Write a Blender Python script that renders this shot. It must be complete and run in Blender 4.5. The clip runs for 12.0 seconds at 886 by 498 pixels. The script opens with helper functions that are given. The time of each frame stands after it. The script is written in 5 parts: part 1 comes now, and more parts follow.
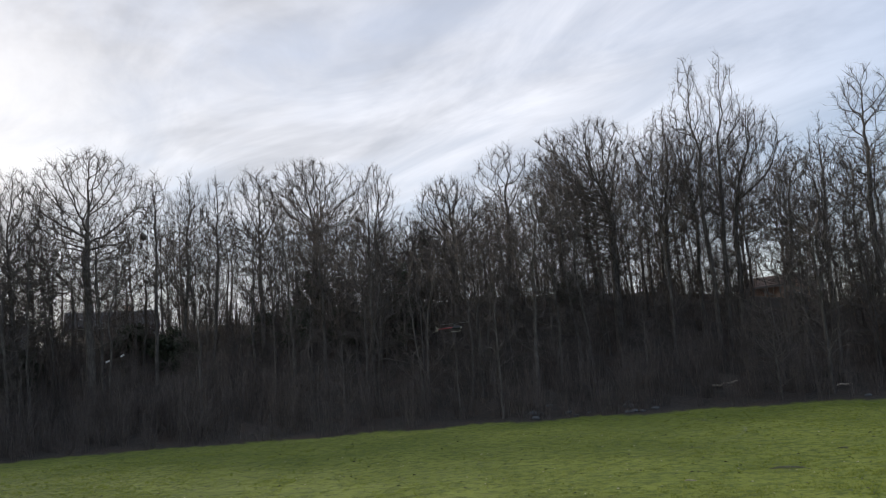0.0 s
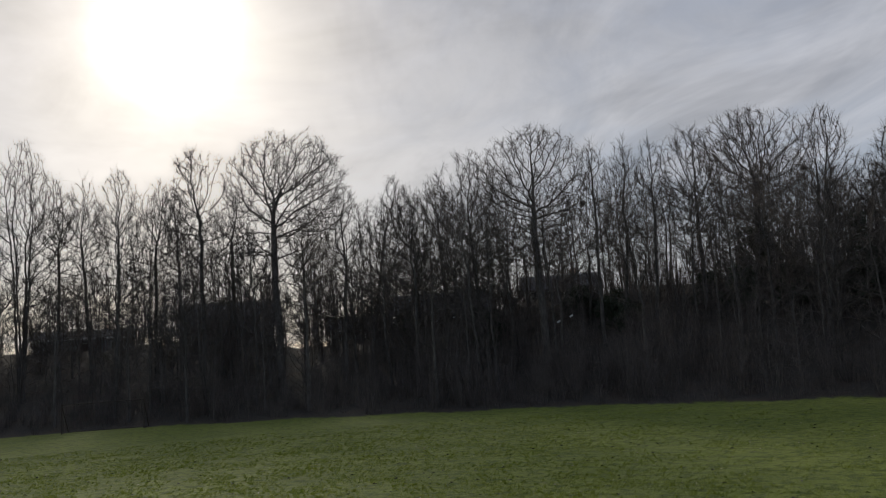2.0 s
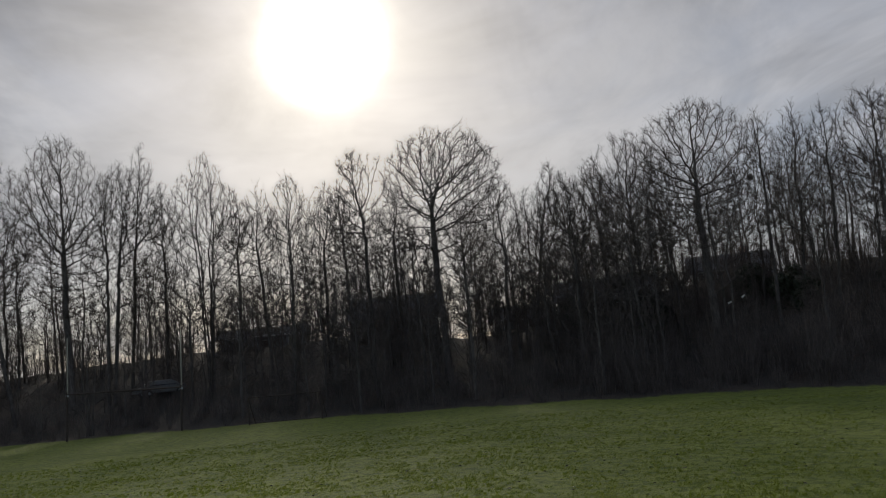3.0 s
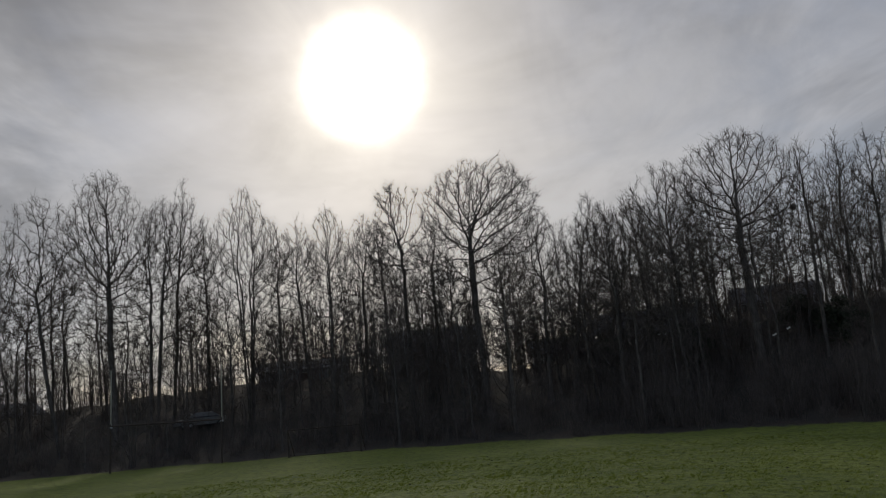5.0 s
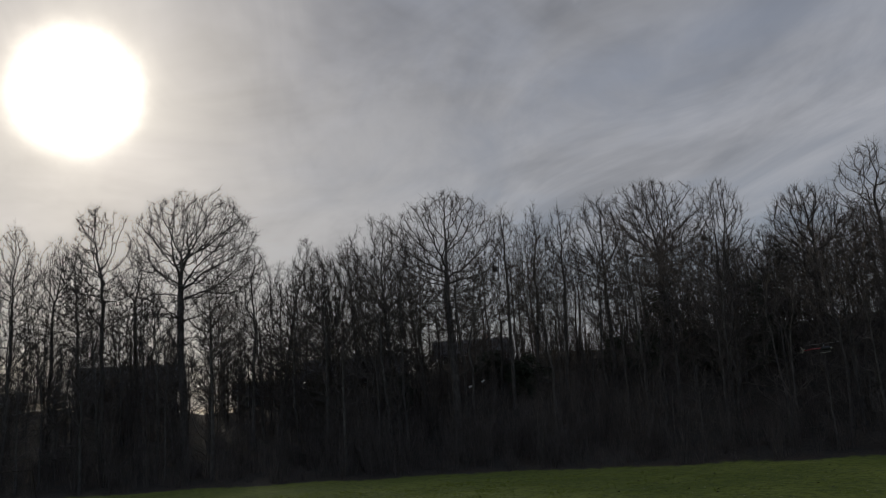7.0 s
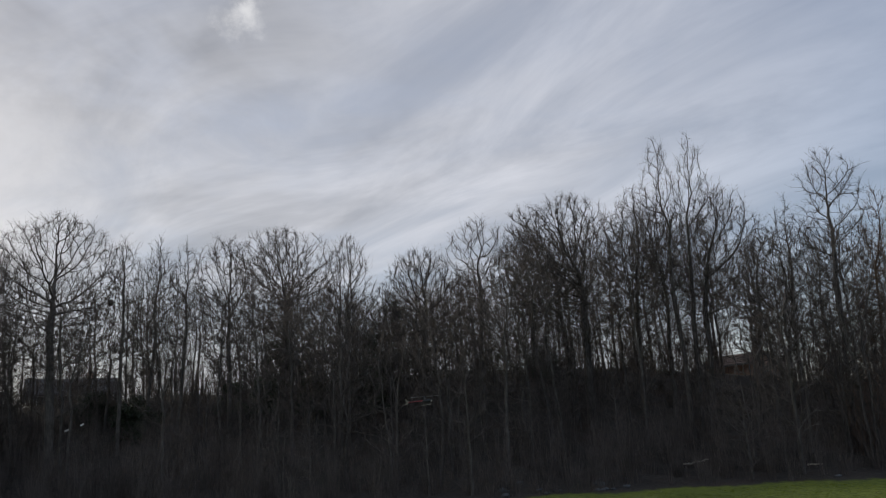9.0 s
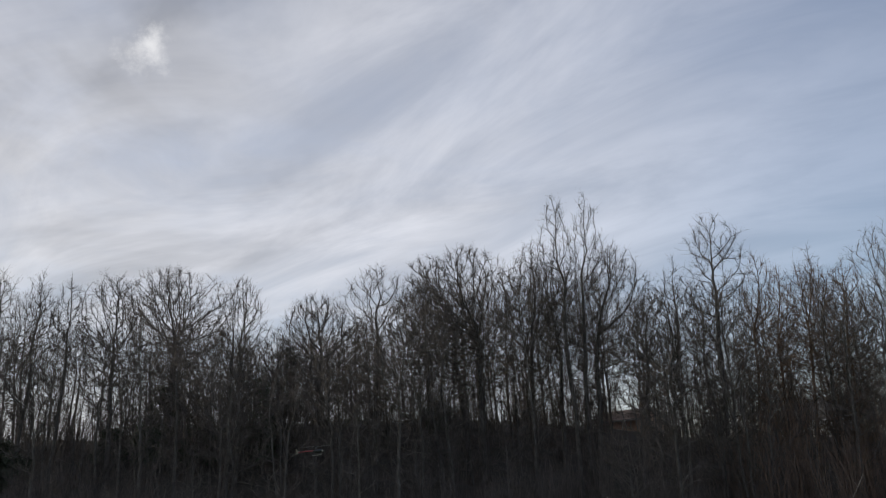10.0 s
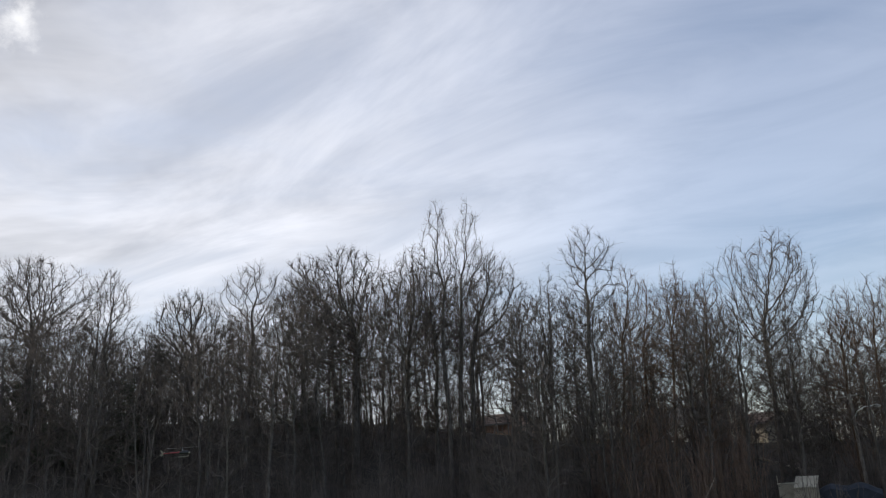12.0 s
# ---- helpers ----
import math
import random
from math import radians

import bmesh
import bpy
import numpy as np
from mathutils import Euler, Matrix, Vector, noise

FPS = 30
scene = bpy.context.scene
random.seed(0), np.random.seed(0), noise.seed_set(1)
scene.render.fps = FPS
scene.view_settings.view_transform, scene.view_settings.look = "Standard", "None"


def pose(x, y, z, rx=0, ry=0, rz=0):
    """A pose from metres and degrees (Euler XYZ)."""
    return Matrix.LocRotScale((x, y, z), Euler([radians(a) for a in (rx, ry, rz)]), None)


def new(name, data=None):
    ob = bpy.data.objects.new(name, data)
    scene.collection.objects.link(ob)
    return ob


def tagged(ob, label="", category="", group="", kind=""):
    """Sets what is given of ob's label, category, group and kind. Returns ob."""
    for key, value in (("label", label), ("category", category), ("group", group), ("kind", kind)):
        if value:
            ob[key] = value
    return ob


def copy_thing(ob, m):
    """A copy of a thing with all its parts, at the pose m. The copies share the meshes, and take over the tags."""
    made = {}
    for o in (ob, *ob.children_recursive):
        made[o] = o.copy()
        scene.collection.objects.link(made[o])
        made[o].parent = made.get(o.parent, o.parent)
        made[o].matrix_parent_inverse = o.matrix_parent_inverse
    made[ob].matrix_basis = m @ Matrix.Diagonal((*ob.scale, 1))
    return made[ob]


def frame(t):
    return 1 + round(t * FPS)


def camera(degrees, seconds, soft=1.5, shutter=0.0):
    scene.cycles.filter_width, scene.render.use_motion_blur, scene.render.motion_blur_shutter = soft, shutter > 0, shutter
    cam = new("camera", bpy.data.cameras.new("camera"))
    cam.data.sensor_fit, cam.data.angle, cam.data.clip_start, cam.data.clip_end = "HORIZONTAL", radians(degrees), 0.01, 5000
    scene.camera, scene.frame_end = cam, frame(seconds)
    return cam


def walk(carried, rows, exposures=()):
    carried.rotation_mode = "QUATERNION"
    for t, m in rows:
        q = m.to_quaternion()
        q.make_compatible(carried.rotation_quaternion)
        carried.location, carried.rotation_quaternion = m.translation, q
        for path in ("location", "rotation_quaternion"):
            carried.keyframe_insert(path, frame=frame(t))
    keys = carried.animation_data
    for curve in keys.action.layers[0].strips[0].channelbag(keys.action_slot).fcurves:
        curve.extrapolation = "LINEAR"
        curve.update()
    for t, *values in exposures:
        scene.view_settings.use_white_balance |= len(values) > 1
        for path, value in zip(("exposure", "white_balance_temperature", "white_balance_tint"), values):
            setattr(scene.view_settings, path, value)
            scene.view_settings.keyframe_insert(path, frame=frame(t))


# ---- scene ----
EYE = 3.2          # eye above the playing field: the viewer stands on a low grass bank
cam = camera(56.57, 12.0, soft=1.15)
# seconds, yaw, pitch, roll: the camera turns where it stands
ROWS = [
    (0.0, 0.10, 8.07, 4.52), (0.5, 9.38, 8.21, 2.95), (1.0, 17.10, 8.46, 1.47),
    (1.5, 23.80, 8.00, 2.52), (2.0, 30.25, 7.54, 3.92), (2.5, 36.40, 7.49, 4.51),
    (3.0, 41.37, 7.65, 5.45), (3.2, 42.74, 7.81, 5.72), (4.0, 46.10, 8.40, 6.30),
    (4.8, 44.86, 9.64, 5.67), (5.0, 43.84, 10.12, 5.34), (5.5, 39.70, 11.33, 4.64),
    (6.0, 34.69, 12.19, 4.19), (6.5, 29.91, 12.00, 3.88), (7.0, 23.83, 11.56, 4.19),
    (7.5, 16.73, 11.64, 4.86), (7.7, 13.80, 11.81, 4.93), (8.5, 3.20, 12.25, 4.40),
    (9.3, -5.06, 13.68, 3.52), (9.5, -6.77, 14.33, 3.43), (10.0, -9.57, 15.90, 3.17),
    (10.5, -11.92, 16.62, 2.85), (11.0, -14.30, 15.33, 2.71), (11.5, -16.36, 13.65, 2.66),
    (12.0, -18.11, 15.63, 3.09),
]
EXPOSURES = [(0.0, 0.25), (1.5, -0.40), (2.5, -0.66), (3.2, -0.77), (5.0, -0.88), (5.5, -1.08), (6.5, -1.15), (7.7, -0.9), (9.3, -0.2), (10.5, -0.12), (11.2, -0.03), (12.0, 0.22)]
walk(cam, [(t, pose(0, 0, EYE, 0, 0, yaw) @ pose(0, 0, 0, pitch) @ pose(0, 0, 0, 0, roll) @ pose(0, 0, 0, 90))
           for t, yaw, pitch, roll in ROWS], EXPOSURES)

# ---- light ----
SUN_AZ, SUN_EL = -48.55, 22.25       # degrees, azimuth clockwise from +y
sun_way = Vector((math.sin(radians(SUN_AZ)) * math.cos(radians(SUN_EL)),
                  math.cos(radians(SUN_AZ)) * math.cos(radians(SUN_EL)), math.sin(radians(SUN_EL))))
sun = new("sun", bpy.data.lights.new("sun", "SUN"))
sun.data.energy, sun.data.angle, sun.data.color = 2.6, radians(7.0), (1.0, 0.9, 0.74)
sun.rotation_mode = "QUATERNION"
sun.rotation_quaternion = sun_way.to_track_quat("Z", "Y")


class Nodes:
    """A short way to write node trees."""
    def __init__(self, tree):
        self.tree = tree
        tree.nodes.clear()

    def add(self, kind, **values):
        n = self.tree.nodes.new(kind)
        for k, v in values.items():
            setattr(n, k, v)
        return n

    def put(self, socket, value):
        if isinstance(value, bpy.types.NodeSocket):
            self.tree.links.new(value, socket)
        else:
            socket.default_value = value

    def math(self, op, a, b=0.0, c=0.0, clamp=False):
        n = self.add("ShaderNodeMath", operation=op, use_clamp=clamp)
        for s, v in zip(n.inputs, (a, b, c)):
            self.put(s, v)
        return n.outputs[0]

    def vec(self, op, a, b=(0, 0, 0)):
        n = self.add("ShaderNodeVectorMath", operation=op)
        self.put(n.inputs[0], a), self.put(n.inputs[1], b)
        return n.outputs["Value"] if op in ("DOT_PRODUCT", "LENGTH") else n.outputs[0]

    def mix(self, fac, a, b, blend="MIX"):
        n = self.add("ShaderNodeMix", data_type="RGBA", blend_type=blend)
        self.put(n.inputs[0], fac), self.put(n.inputs[6], a), self.put(n.inputs[7], b)
        return n.outputs[2]

    def noise(self, vector, scale, detail=4.0, rough=0.55, distort=0.0):
        n = self.add("ShaderNodeTexNoise")
        self.put(n.inputs["Vector"], vector)
        n.inputs["Scale"].default_value, n.inputs["Detail"].default_value = scale, detail
        n.inputs["Roughness"].default_value, n.inputs["Distortion"].default_value = rough, distort
        return n.outputs["Fac"]

    def ramp(self, fac, lo, hi, a=0.0, b=1.0, smooth=True):
        n = self.add("ShaderNodeMapRange", interpolation_type="SMOOTHSTEP" if smooth else "LINEAR")
        for s, v in zip(n.inputs, (fac, lo, hi, a, b)):
            self.put(s, v)
        return n.outputs[0]


def make_world():
    world = bpy.data.worlds.new("sky")
    world.use_nodes = True
    scene.world = world
    n = Nodes(world.node_tree)
    way = n.vec("NORMALIZE", n.add("ShaderNodeTexCoord").outputs["Generated"])
    sky = n.add("ShaderNodeTexSky", sky_type="NISHITA", sun_disc=False)
    sky.sun_elevation, sky.sun_rotation = radians(SUN_EL), radians(SUN_AZ)
    sky.air_density, sky.dust_density, sky.ozone_density = 1.1, 0.8, 1.5
    blue = n.mix(1.0, sky.outputs[0], (SKY, SKY * 1.03, SKY * 1.14, 1), "MULTIPLY")
    angle = n.math("MULTIPLY", n.math("ARCCOSINE", n.math("MINIMUM", n.vec("DOT_PRODUCT", way, tuple(sun_way)), 0.999999)), 57.2958)
    # a high sheet of cirrus, streaked along one heading
    sep = n.add("ShaderNodeSeparateXYZ")
    n.put(sep.inputs[0], way)
    up = n.math("ADD", n.math("MAXIMUM", sep.outputs[2], 0.0), 0.12)
    flat = n.add("ShaderNodeCombineXYZ")
    n.put(flat.inputs[0], n.math("DIVIDE", sep.outputs[0], up))
    n.put(flat.inputs[1], n.math("DIVIDE", sep.outputs[1], up))
    turn = n.add("ShaderNodeMapping", vector_type="TEXTURE")
    n.put(turn.inputs["Vector"], flat.outputs[0])
    turn.inputs["Rotation"].default_value = (0, 0, radians(CLOUD_TURN))
    turn.inputs["Scale"].default_value = (1.0, 2.3, 1.0)
    wide = n.noise(turn.outputs[0], 0.8, 3, 0.5, 0.6)
    fine = n.noise(turn.outputs[0], 2.6, 6, 0.6, 0.8)
    soft = n.noise(flat.outputs[0], 1.3, 5, 0.6, 0.4)
    veil = n.math("ADD", n.math("ADD", n.math("MULTIPLY", wide, 0.45), n.math("MULTIPLY", fine, 0.22)), n.math("MULTIPLY", soft, 0.33))
    cover = n.ramp(veil, 0.34, 0.58, 0.68, 1.0)
    cover = n.math("MULTIPLY", cover, n.ramp(angle, 52.0, 84.0, 1.0, 0.34))
    low = n.ramp(sep.outputs[2], 0.10, 0.34, 1.0, 0.0)
    cover = n.math("MAXIMUM", cover, n.math("MULTIPLY", low, n.ramp(angle, 45.0, 78.0, 0.7, 0.34)))
    # forward-scattered light round the veiled sun
    near = n.math("POWER", 2.718, n.math("DIVIDE", angle, -21.0))
    halo = n.math("POWER", 2.718, n.math("DIVIDE", angle, -7.0))
    wobble = n.math("ADD", angle, n.math("MULTIPLY", n.math("SUBTRACT", n.noise(way, 14, 4, 0.6), 0.5), 1.6))
    core = n.math("POWER", 2.718, n.math("MULTIPLY", n.math("POWER", n.math("DIVIDE", n.math("MAXIMUM", wobble, 0.0), 1.95), 2.0), -1.0))
    lift = n.math("SUBTRACT", 1.0, n.math("MULTIPLY", near, 0.25))
    phase = n.ramp(angle, 90.0, 150.0, 1.0, 1.0)
    shade = n.math("MULTIPLY", n.math("MULTIPLY", n.ramp(fine, 0.3, 0.7, 0.80, 1.08), n.ramp(wide, 0.32, 0.66, 0.88, 1.05)), n.math("MULTIPLY", lift, phase))
    dark_streak = n.math("MULTIPLY", n.ramp(n.noise(turn.outputs[0], 1.7, 5, 0.6, 0.5), 0.44, 0.66), n.math("MULTIPLY", n.ramp(angle, 5.0, 13.0), n.ramp(angle, 30.0, 62.0, 1.0, 0.3)))
    shade = n.math("MULTIPLY", shade, n.math("SUBTRACT", 1.0, n.math("MULTIPLY", dark_streak, 0.34)))
    high_veil = n.math("MULTIPLY", n.ramp(sep.outputs[2], 0.30, 0.44), n.math("MULTIPLY", n.ramp(angle, 5.0, 12.0), n.ramp(angle, 24.0, 58.0, 1.0, 0.0)))
    shade = n.math("MULTIPLY", shade, n.math("SUBTRACT", 1.0, n.math("MULTIPLY", high_veil, n.ramp(soft, 0.35, 0.65, 0.10, 0.42))))
    tint = n.mix(near, (0.805, 0.822, 0.895, 1), (0.885, 0.835, 0.77, 1))
    cloud = n.mix(1.0, tint, shade, "MULTIPLY")
    base = n.mix(n.math("MULTIPLY", cover, 0.92), blue, cloud)
    glow = n.mix(1.0, (1.0, 0.90, 0.75, 1), n.math("ADD", n.math("MULTIPLY", n.math("MULTIPLY", halo, 1.5), n.ramp(fine, 0.2, 0.8, 0.75, 1.25)), n.math("MULTIPLY", core, 60.0)), "MULTIPLY")
    # one small bright puff above the wood
    puff_way = Vector((math.sin(radians(PUFF[0])) * math.cos(radians(PUFF[1])), math.cos(radians(PUFF[0])) * math.cos(radians(PUFF[1])), math.sin(radians(PUFF[1]))))
    off = n.math("MULTIPLY", n.math("ARCCOSINE", n.math("MINIMUM", n.vec("DOT_PRODUCT", way, tuple(puff_way)), 0.999999)), 57.2958)
    ragged = n.math("ADD", off, n.math("MULTIPLY", n.math("SUBTRACT", n.noise(way, 17, 6, 0.65), 0.5), 6.0))
    base = n.mix(n.ramp(ragged, -0.4, 1.7, 0.75, 0.0), base, (0.98, 0.98, 1.0, 1))
    total = n.mix(1.0, base, glow, "ADD")
    back = n.add("ShaderNodeBackground")
    n.put(back.inputs[0], total)
    out = n.add("ShaderNodeOutputWorld")
    n.put(out.inputs[0], back.outputs[0])


SKY, CLOUD_TURN = 0.125, 42.0
PUFF = (-11.4, 29.0)
make_world()


# ---- materials ----
def material(name, build, **settings):
    m = bpy.data.materials.new(name)
    m.use_nodes = True
    n = Nodes(m.node_tree)
    shader = n.add("ShaderNodeBsdfPrincipled")
    out = n.add("ShaderNodeOutputMaterial")
    n.put(out.inputs[0], shader.outputs[0])
    build(n, shader, out)
    return m


def bump(n, shader, height, strength=0.4, distance=0.02):
    b = n.add("ShaderNodeBump")
    b.inputs["Strength"].default_value, b.inputs["Distance"].default_value = strength, distance
    n.put(b.inputs["Height"], height)
    n.put(shader.inputs["Normal"], b.outputs[0])


def place(n):
    return n.add("ShaderNodeNewGeometry").outputs["Position"]


def local(n):
    return n.add("ShaderNodeTexCoord").outputs["Object"]


def plain(name, a, b, scale=6.0, rough=0.7, metal=0.0, relief=0.2):
    """Two tones of one colour in blotches, with fine grain over them."""
    def build(n, s, out):
        big, small = n.noise(local(n), scale, 5), n.noise(local(n), scale * 9, 3)
        mixed = n.math("ADD", n.math("MULTIPLY", big, 0.65), n.math("MULTIPLY", small, 0.35))
        n.put(s.inputs["Base Color"], n.mix(n.ramp(mixed, 0.35, 0.65), (*a, 1), (*b, 1)))
        n.put(s.inputs["Roughness"], n.ramp(small, 0.2, 0.8, rough - 0.1, min(1, rough + 0.1)))
        s.inputs["Metallic"].default_value = metal
        bump(n, s, small, relief, 0.01)
    return material(name, build)


def bark(name, a, b, rough=0.9):
    def build(n, s, out):
        stretch = n.add("ShaderNodeMapping")
        n.put(stretch.inputs["Vector"], local(n))
        stretch.inputs["Scale"].default_value = (1, 1, 0.18)
        ridges, blotch = n.noise(stretch.outputs[0], 14, 6, 0.6), n.noise(local(n), 1.3, 4)
        tone = n.mix(n.ramp(blotch, 0.35, 0.65), (*a, 1), (*b, 1))
        tone = n.mix(n.ramp(ridges, 0.4, 0.6, 0.55, 0.0), tone, (a[0] * 0.4, a[1] * 0.4, a[2] * 0.4, 1))
        vary = n.ramp(n.add("ShaderNodeObjectInfo").outputs["Random"], 0, 1, 0.8, 1.25, False)
        n.put(s.inputs["Base Color"], n.mix(1.0, tone, vary, "MULTIPLY"))
        s.inputs["Roughness"].default_value = rough
        bump(n, s, ridges, 0.7, 0.03)
    return material(name, build)


BARK = bark("bark_grey", (0.086, 0.074, 0.066), (0.146, 0.128, 0.112))
BARK_BROWN = bark("bark_brown", (0.107, 0.071, 0.050), (0.167, 0.115, 0.080))
TWIG = bark("twig_brown", (0.085, 0.070, 0.061), (0.139, 0.116, 0.101))
TWIG_RED = bark("twig_russet", (0.125, 0.084, 0.062), (0.185, 0.125, 0.092))
PALE_WOOD = bark("bleached_wood", (0.34, 0.29, 0.23), (0.48, 0.42, 0.35))


def ground_look(n, s, out):
    p = place(n)
    wood = n.add("ShaderNodeAttribute", attribute_name="woodland").outputs["Fac"]
    patch, clump, blade = n.noise(p, 0.22, 4), n.noise(p, 2.4, 7, 0.75), n.noise(p, 16, 4, 0.7)
    green = n.mix(n.ramp(patch, 0.3, 0.7), (0.124, 0.164, 0.020, 1), (0.190, 0.232, 0.034, 1))
    green = n.mix(n.ramp(clump, 0.45, 0.61, 0.0, 0.85), green, (0.054, 0.084, 0.010, 1))
    green = n.mix(n.ramp(blade, 0.50, 0.72, 0.0, 0.5), green, (0.245, 0.275, 0.070, 1))
    speck_ = n.noise(p, 4.2, 7, 0.8)
    green = n.mix(n.ramp(speck_, 0.53, 0.63, 0.0, 0.8), green, (0.040, 0.062, 0.009, 1))
    straw = n.ramp(n.noise(p, 0.75, 6, 0.7), 0.60, 0.72, 0.0, 0.35)
    green = n.mix(straw, green, (0.24, 0.21, 0.10, 1))
    leaves, speck = n.noise(p, 7.0, 6, 0.7), n.noise(p, 0.5, 4)
    litter = n.mix(n.ramp(leaves, 0.35, 0.68), (0.036, 0.034, 0.032, 1), (0.082, 0.072, 0.062, 1))
    litter = n.mix(n.ramp(speck, 0.45, 0.7, 0.0, 0.5), litter, (0.072, 0.050, 0.038, 1))
    n.put(s.inputs["Base Color"], n.mix(wood, green, litter))
    n.put(s.inputs["Roughness"], n.ramp(wood, 0.0, 1.0, 0.86, 0.95))
    n.put(s.inputs["Specular IOR Level"], n.ramp(wood, 0.0, 1.0, 0.28, 0.2))
    bump(n, s, n.math("ADD", n.math("MULTIPLY", clump, 0.6), n.math("MULTIPLY", blade, 0.5)), 1.0, 0.09)


GROUND = material("field_and_litter", ground_look)


def leaf(name, a, b, through_share=0.35):
    """A thin blade or leaf that lets light through."""
    def build(n, s, out):
        vary = n.add("ShaderNodeNewGeometry").outputs["Random Per Island"]
        tone = n.mix(vary, (*a, 1), (*b, 1))
        n.put(s.inputs["Base Color"], tone)
        s.inputs["Roughness"].default_value = 0.6
        thin = n.add("ShaderNodeBsdfTranslucent")
        n.put(thin.inputs[0], tone)
        both = n.add("ShaderNodeMixShader")
        both.inputs[0].default_value = through_share
        n.put(both.inputs[1], s.outputs[0]), n.put(both.inputs[2], thin.outputs[0])
        n.put(out.inputs[0], both.outputs[0])
    return material(name, build)


GRASS = leaf("grass_blades", (0.115, 0.165, 0.018), (0.230, 0.270, 0.034), 0.65)
EVERGREEN = leaf("evergreen_leaves", (0.030, 0.040, 0.024), (0.060, 0.072, 0.042), 0.15)
SIDING_WHITE = plain("white_siding", (0.66, 0.66, 0.64), (0.76, 0.75, 0.72), 1.2, 0.6)
SIDING_GREY = plain("grey_siding", (0.22, 0.23, 0.25), (0.30, 0.31, 0.33), 1.2, 0.6)
SIDING_CREAM = plain("cream_siding", (0.66, 0.58, 0.44), (0.74, 0.67, 0.54), 1.2, 0.6)
BRICK_PEACH = plain("peach_brick", (0.52, 0.32, 0.23), (0.64, 0.44, 0.33), 5.0, 0.85)
SHINGLE = plain("grey_shingles", (0.13, 0.132, 0.14), (0.20, 0.202, 0.215), 2.5, 0.9)
SHINGLE_BROWN = plain("brown_shingles", (0.11, 0.075, 0.06), (0.17, 0.12, 0.10), 2.5, 0.8)
TRIM_WHITE = plain("white_trim", (0.74, 0.74, 0.73), (0.82, 0.82, 0.80), 4, 0.5)
STEEL = plain("galvanised_steel", (0.36, 0.37, 0.38), (0.50, 0.51, 0.52), 3, 0.45, 0.8)
RUSTY = plain("rusty_steel", (0.045, 0.034, 0.028), (0.085, 0.062, 0.05), 8, 0.8, 0.2)
WHITE_PAINT = plain("white_paint", (0.70, 0.70, 0.68), (0.80, 0.80, 0.78), 3, 0.4)
GREY_PAINT = plain("grey_car_paint", (0.16, 0.165, 0.17), (0.22, 0.225, 0.23), 3, 0.6)
TARP = plain("dark_blue_tarp", (0.012, 0.017, 0.028), (0.022, 0.030, 0.046), 2, 0.88)
RUBBER = plain("black_rubber", (0.018, 0.018, 0.018), (0.032, 0.032, 0.032), 9, 0.8)
FADED_WHITE = plain("faded_white_paint", (0.27, 0.255, 0.205), (0.36, 0.34, 0.28), 3, 0.8)
PLYWOOD = plain("weathered_plywood", (0.22, 0.19, 0.15), (0.32, 0.29, 0.23), 5, 0.8)
STONE = plain("grey_stone", (0.07, 0.073, 0.077), (0.13, 0.135, 0.14), 4, 0.9, 0, 0.6)
ROTOR_GREY = plain("grey_composite", (0.20, 0.19, 0.18), (0.28, 0.27, 0.26), 4, 0.5)
RED_SHELL = plain("red_painted_shell", (0.22, 0.030, 0.035), (0.30, 0.045, 0.05), 6, 0.4)
BLACK_PLASTIC = plain("black_plastic", (0.012, 0.012, 0.013), (0.025, 0.025, 0.027), 8, 0.4)
POLE_WOOD = bark("pole_wood", (0.13, 0.115, 0.10), (0.19, 0.17, 0.15))


def glass_look(n, s, out):
    n.put(s.inputs["Base Color"], n.mix(n.noise(local(n), 0.9), (0.02, 0.024, 0.03, 1), (0.05, 0.055, 0.065, 1)))
    s.inputs["Roughness"].default_value = 0.06
    s.inputs["Specular IOR Level"].default_value = 0.8


GLASS = material("dark_window_glass", glass_look)


# ---- plan ----
def smooth(x):
    x = np.clip(x, 0.0, 1.0)
    return x * x * (3 - 2 * x)


EDGE_AZ = [-180, -95, -73, -66, -60, -52, -45, -40, -30, -24, -17, -10, 2, 12, 27, 33, 40, 52, 75, 180]
EDGE_D = [60, 70, 72, 66.5, 63.5, 60.0, 56.0, 53.6, 50.2, 48.4, 46.1, 45.0, 43.6, 44.2, 45.2, 46.6, 51.5, 54.5, 56, 56]
CREST_AZ = [-180, -80, -68, -60, -50, -44, -40, -34, -30, -25, -18, -13, -4, 10, 18, 24, 32, 40, 48, 70, 180]
CREST_Z = [1.5, 4.5, 5.6, 6.4, 6.5, 6.0, 5.0, 5.9, 6.6, 8.0, 8.2, 8.3, 9.0, 8.7, 7.4, 6.0, 5.2, 4.7, 4.8, 3.5, 1.5]


def wood_edge(az):
    return np.interp(az, EDGE_AZ, EDGE_D) + 0.3 * np.sin(az * 0.9) + 0.12 * np.sin(az * 2.3 + 1)


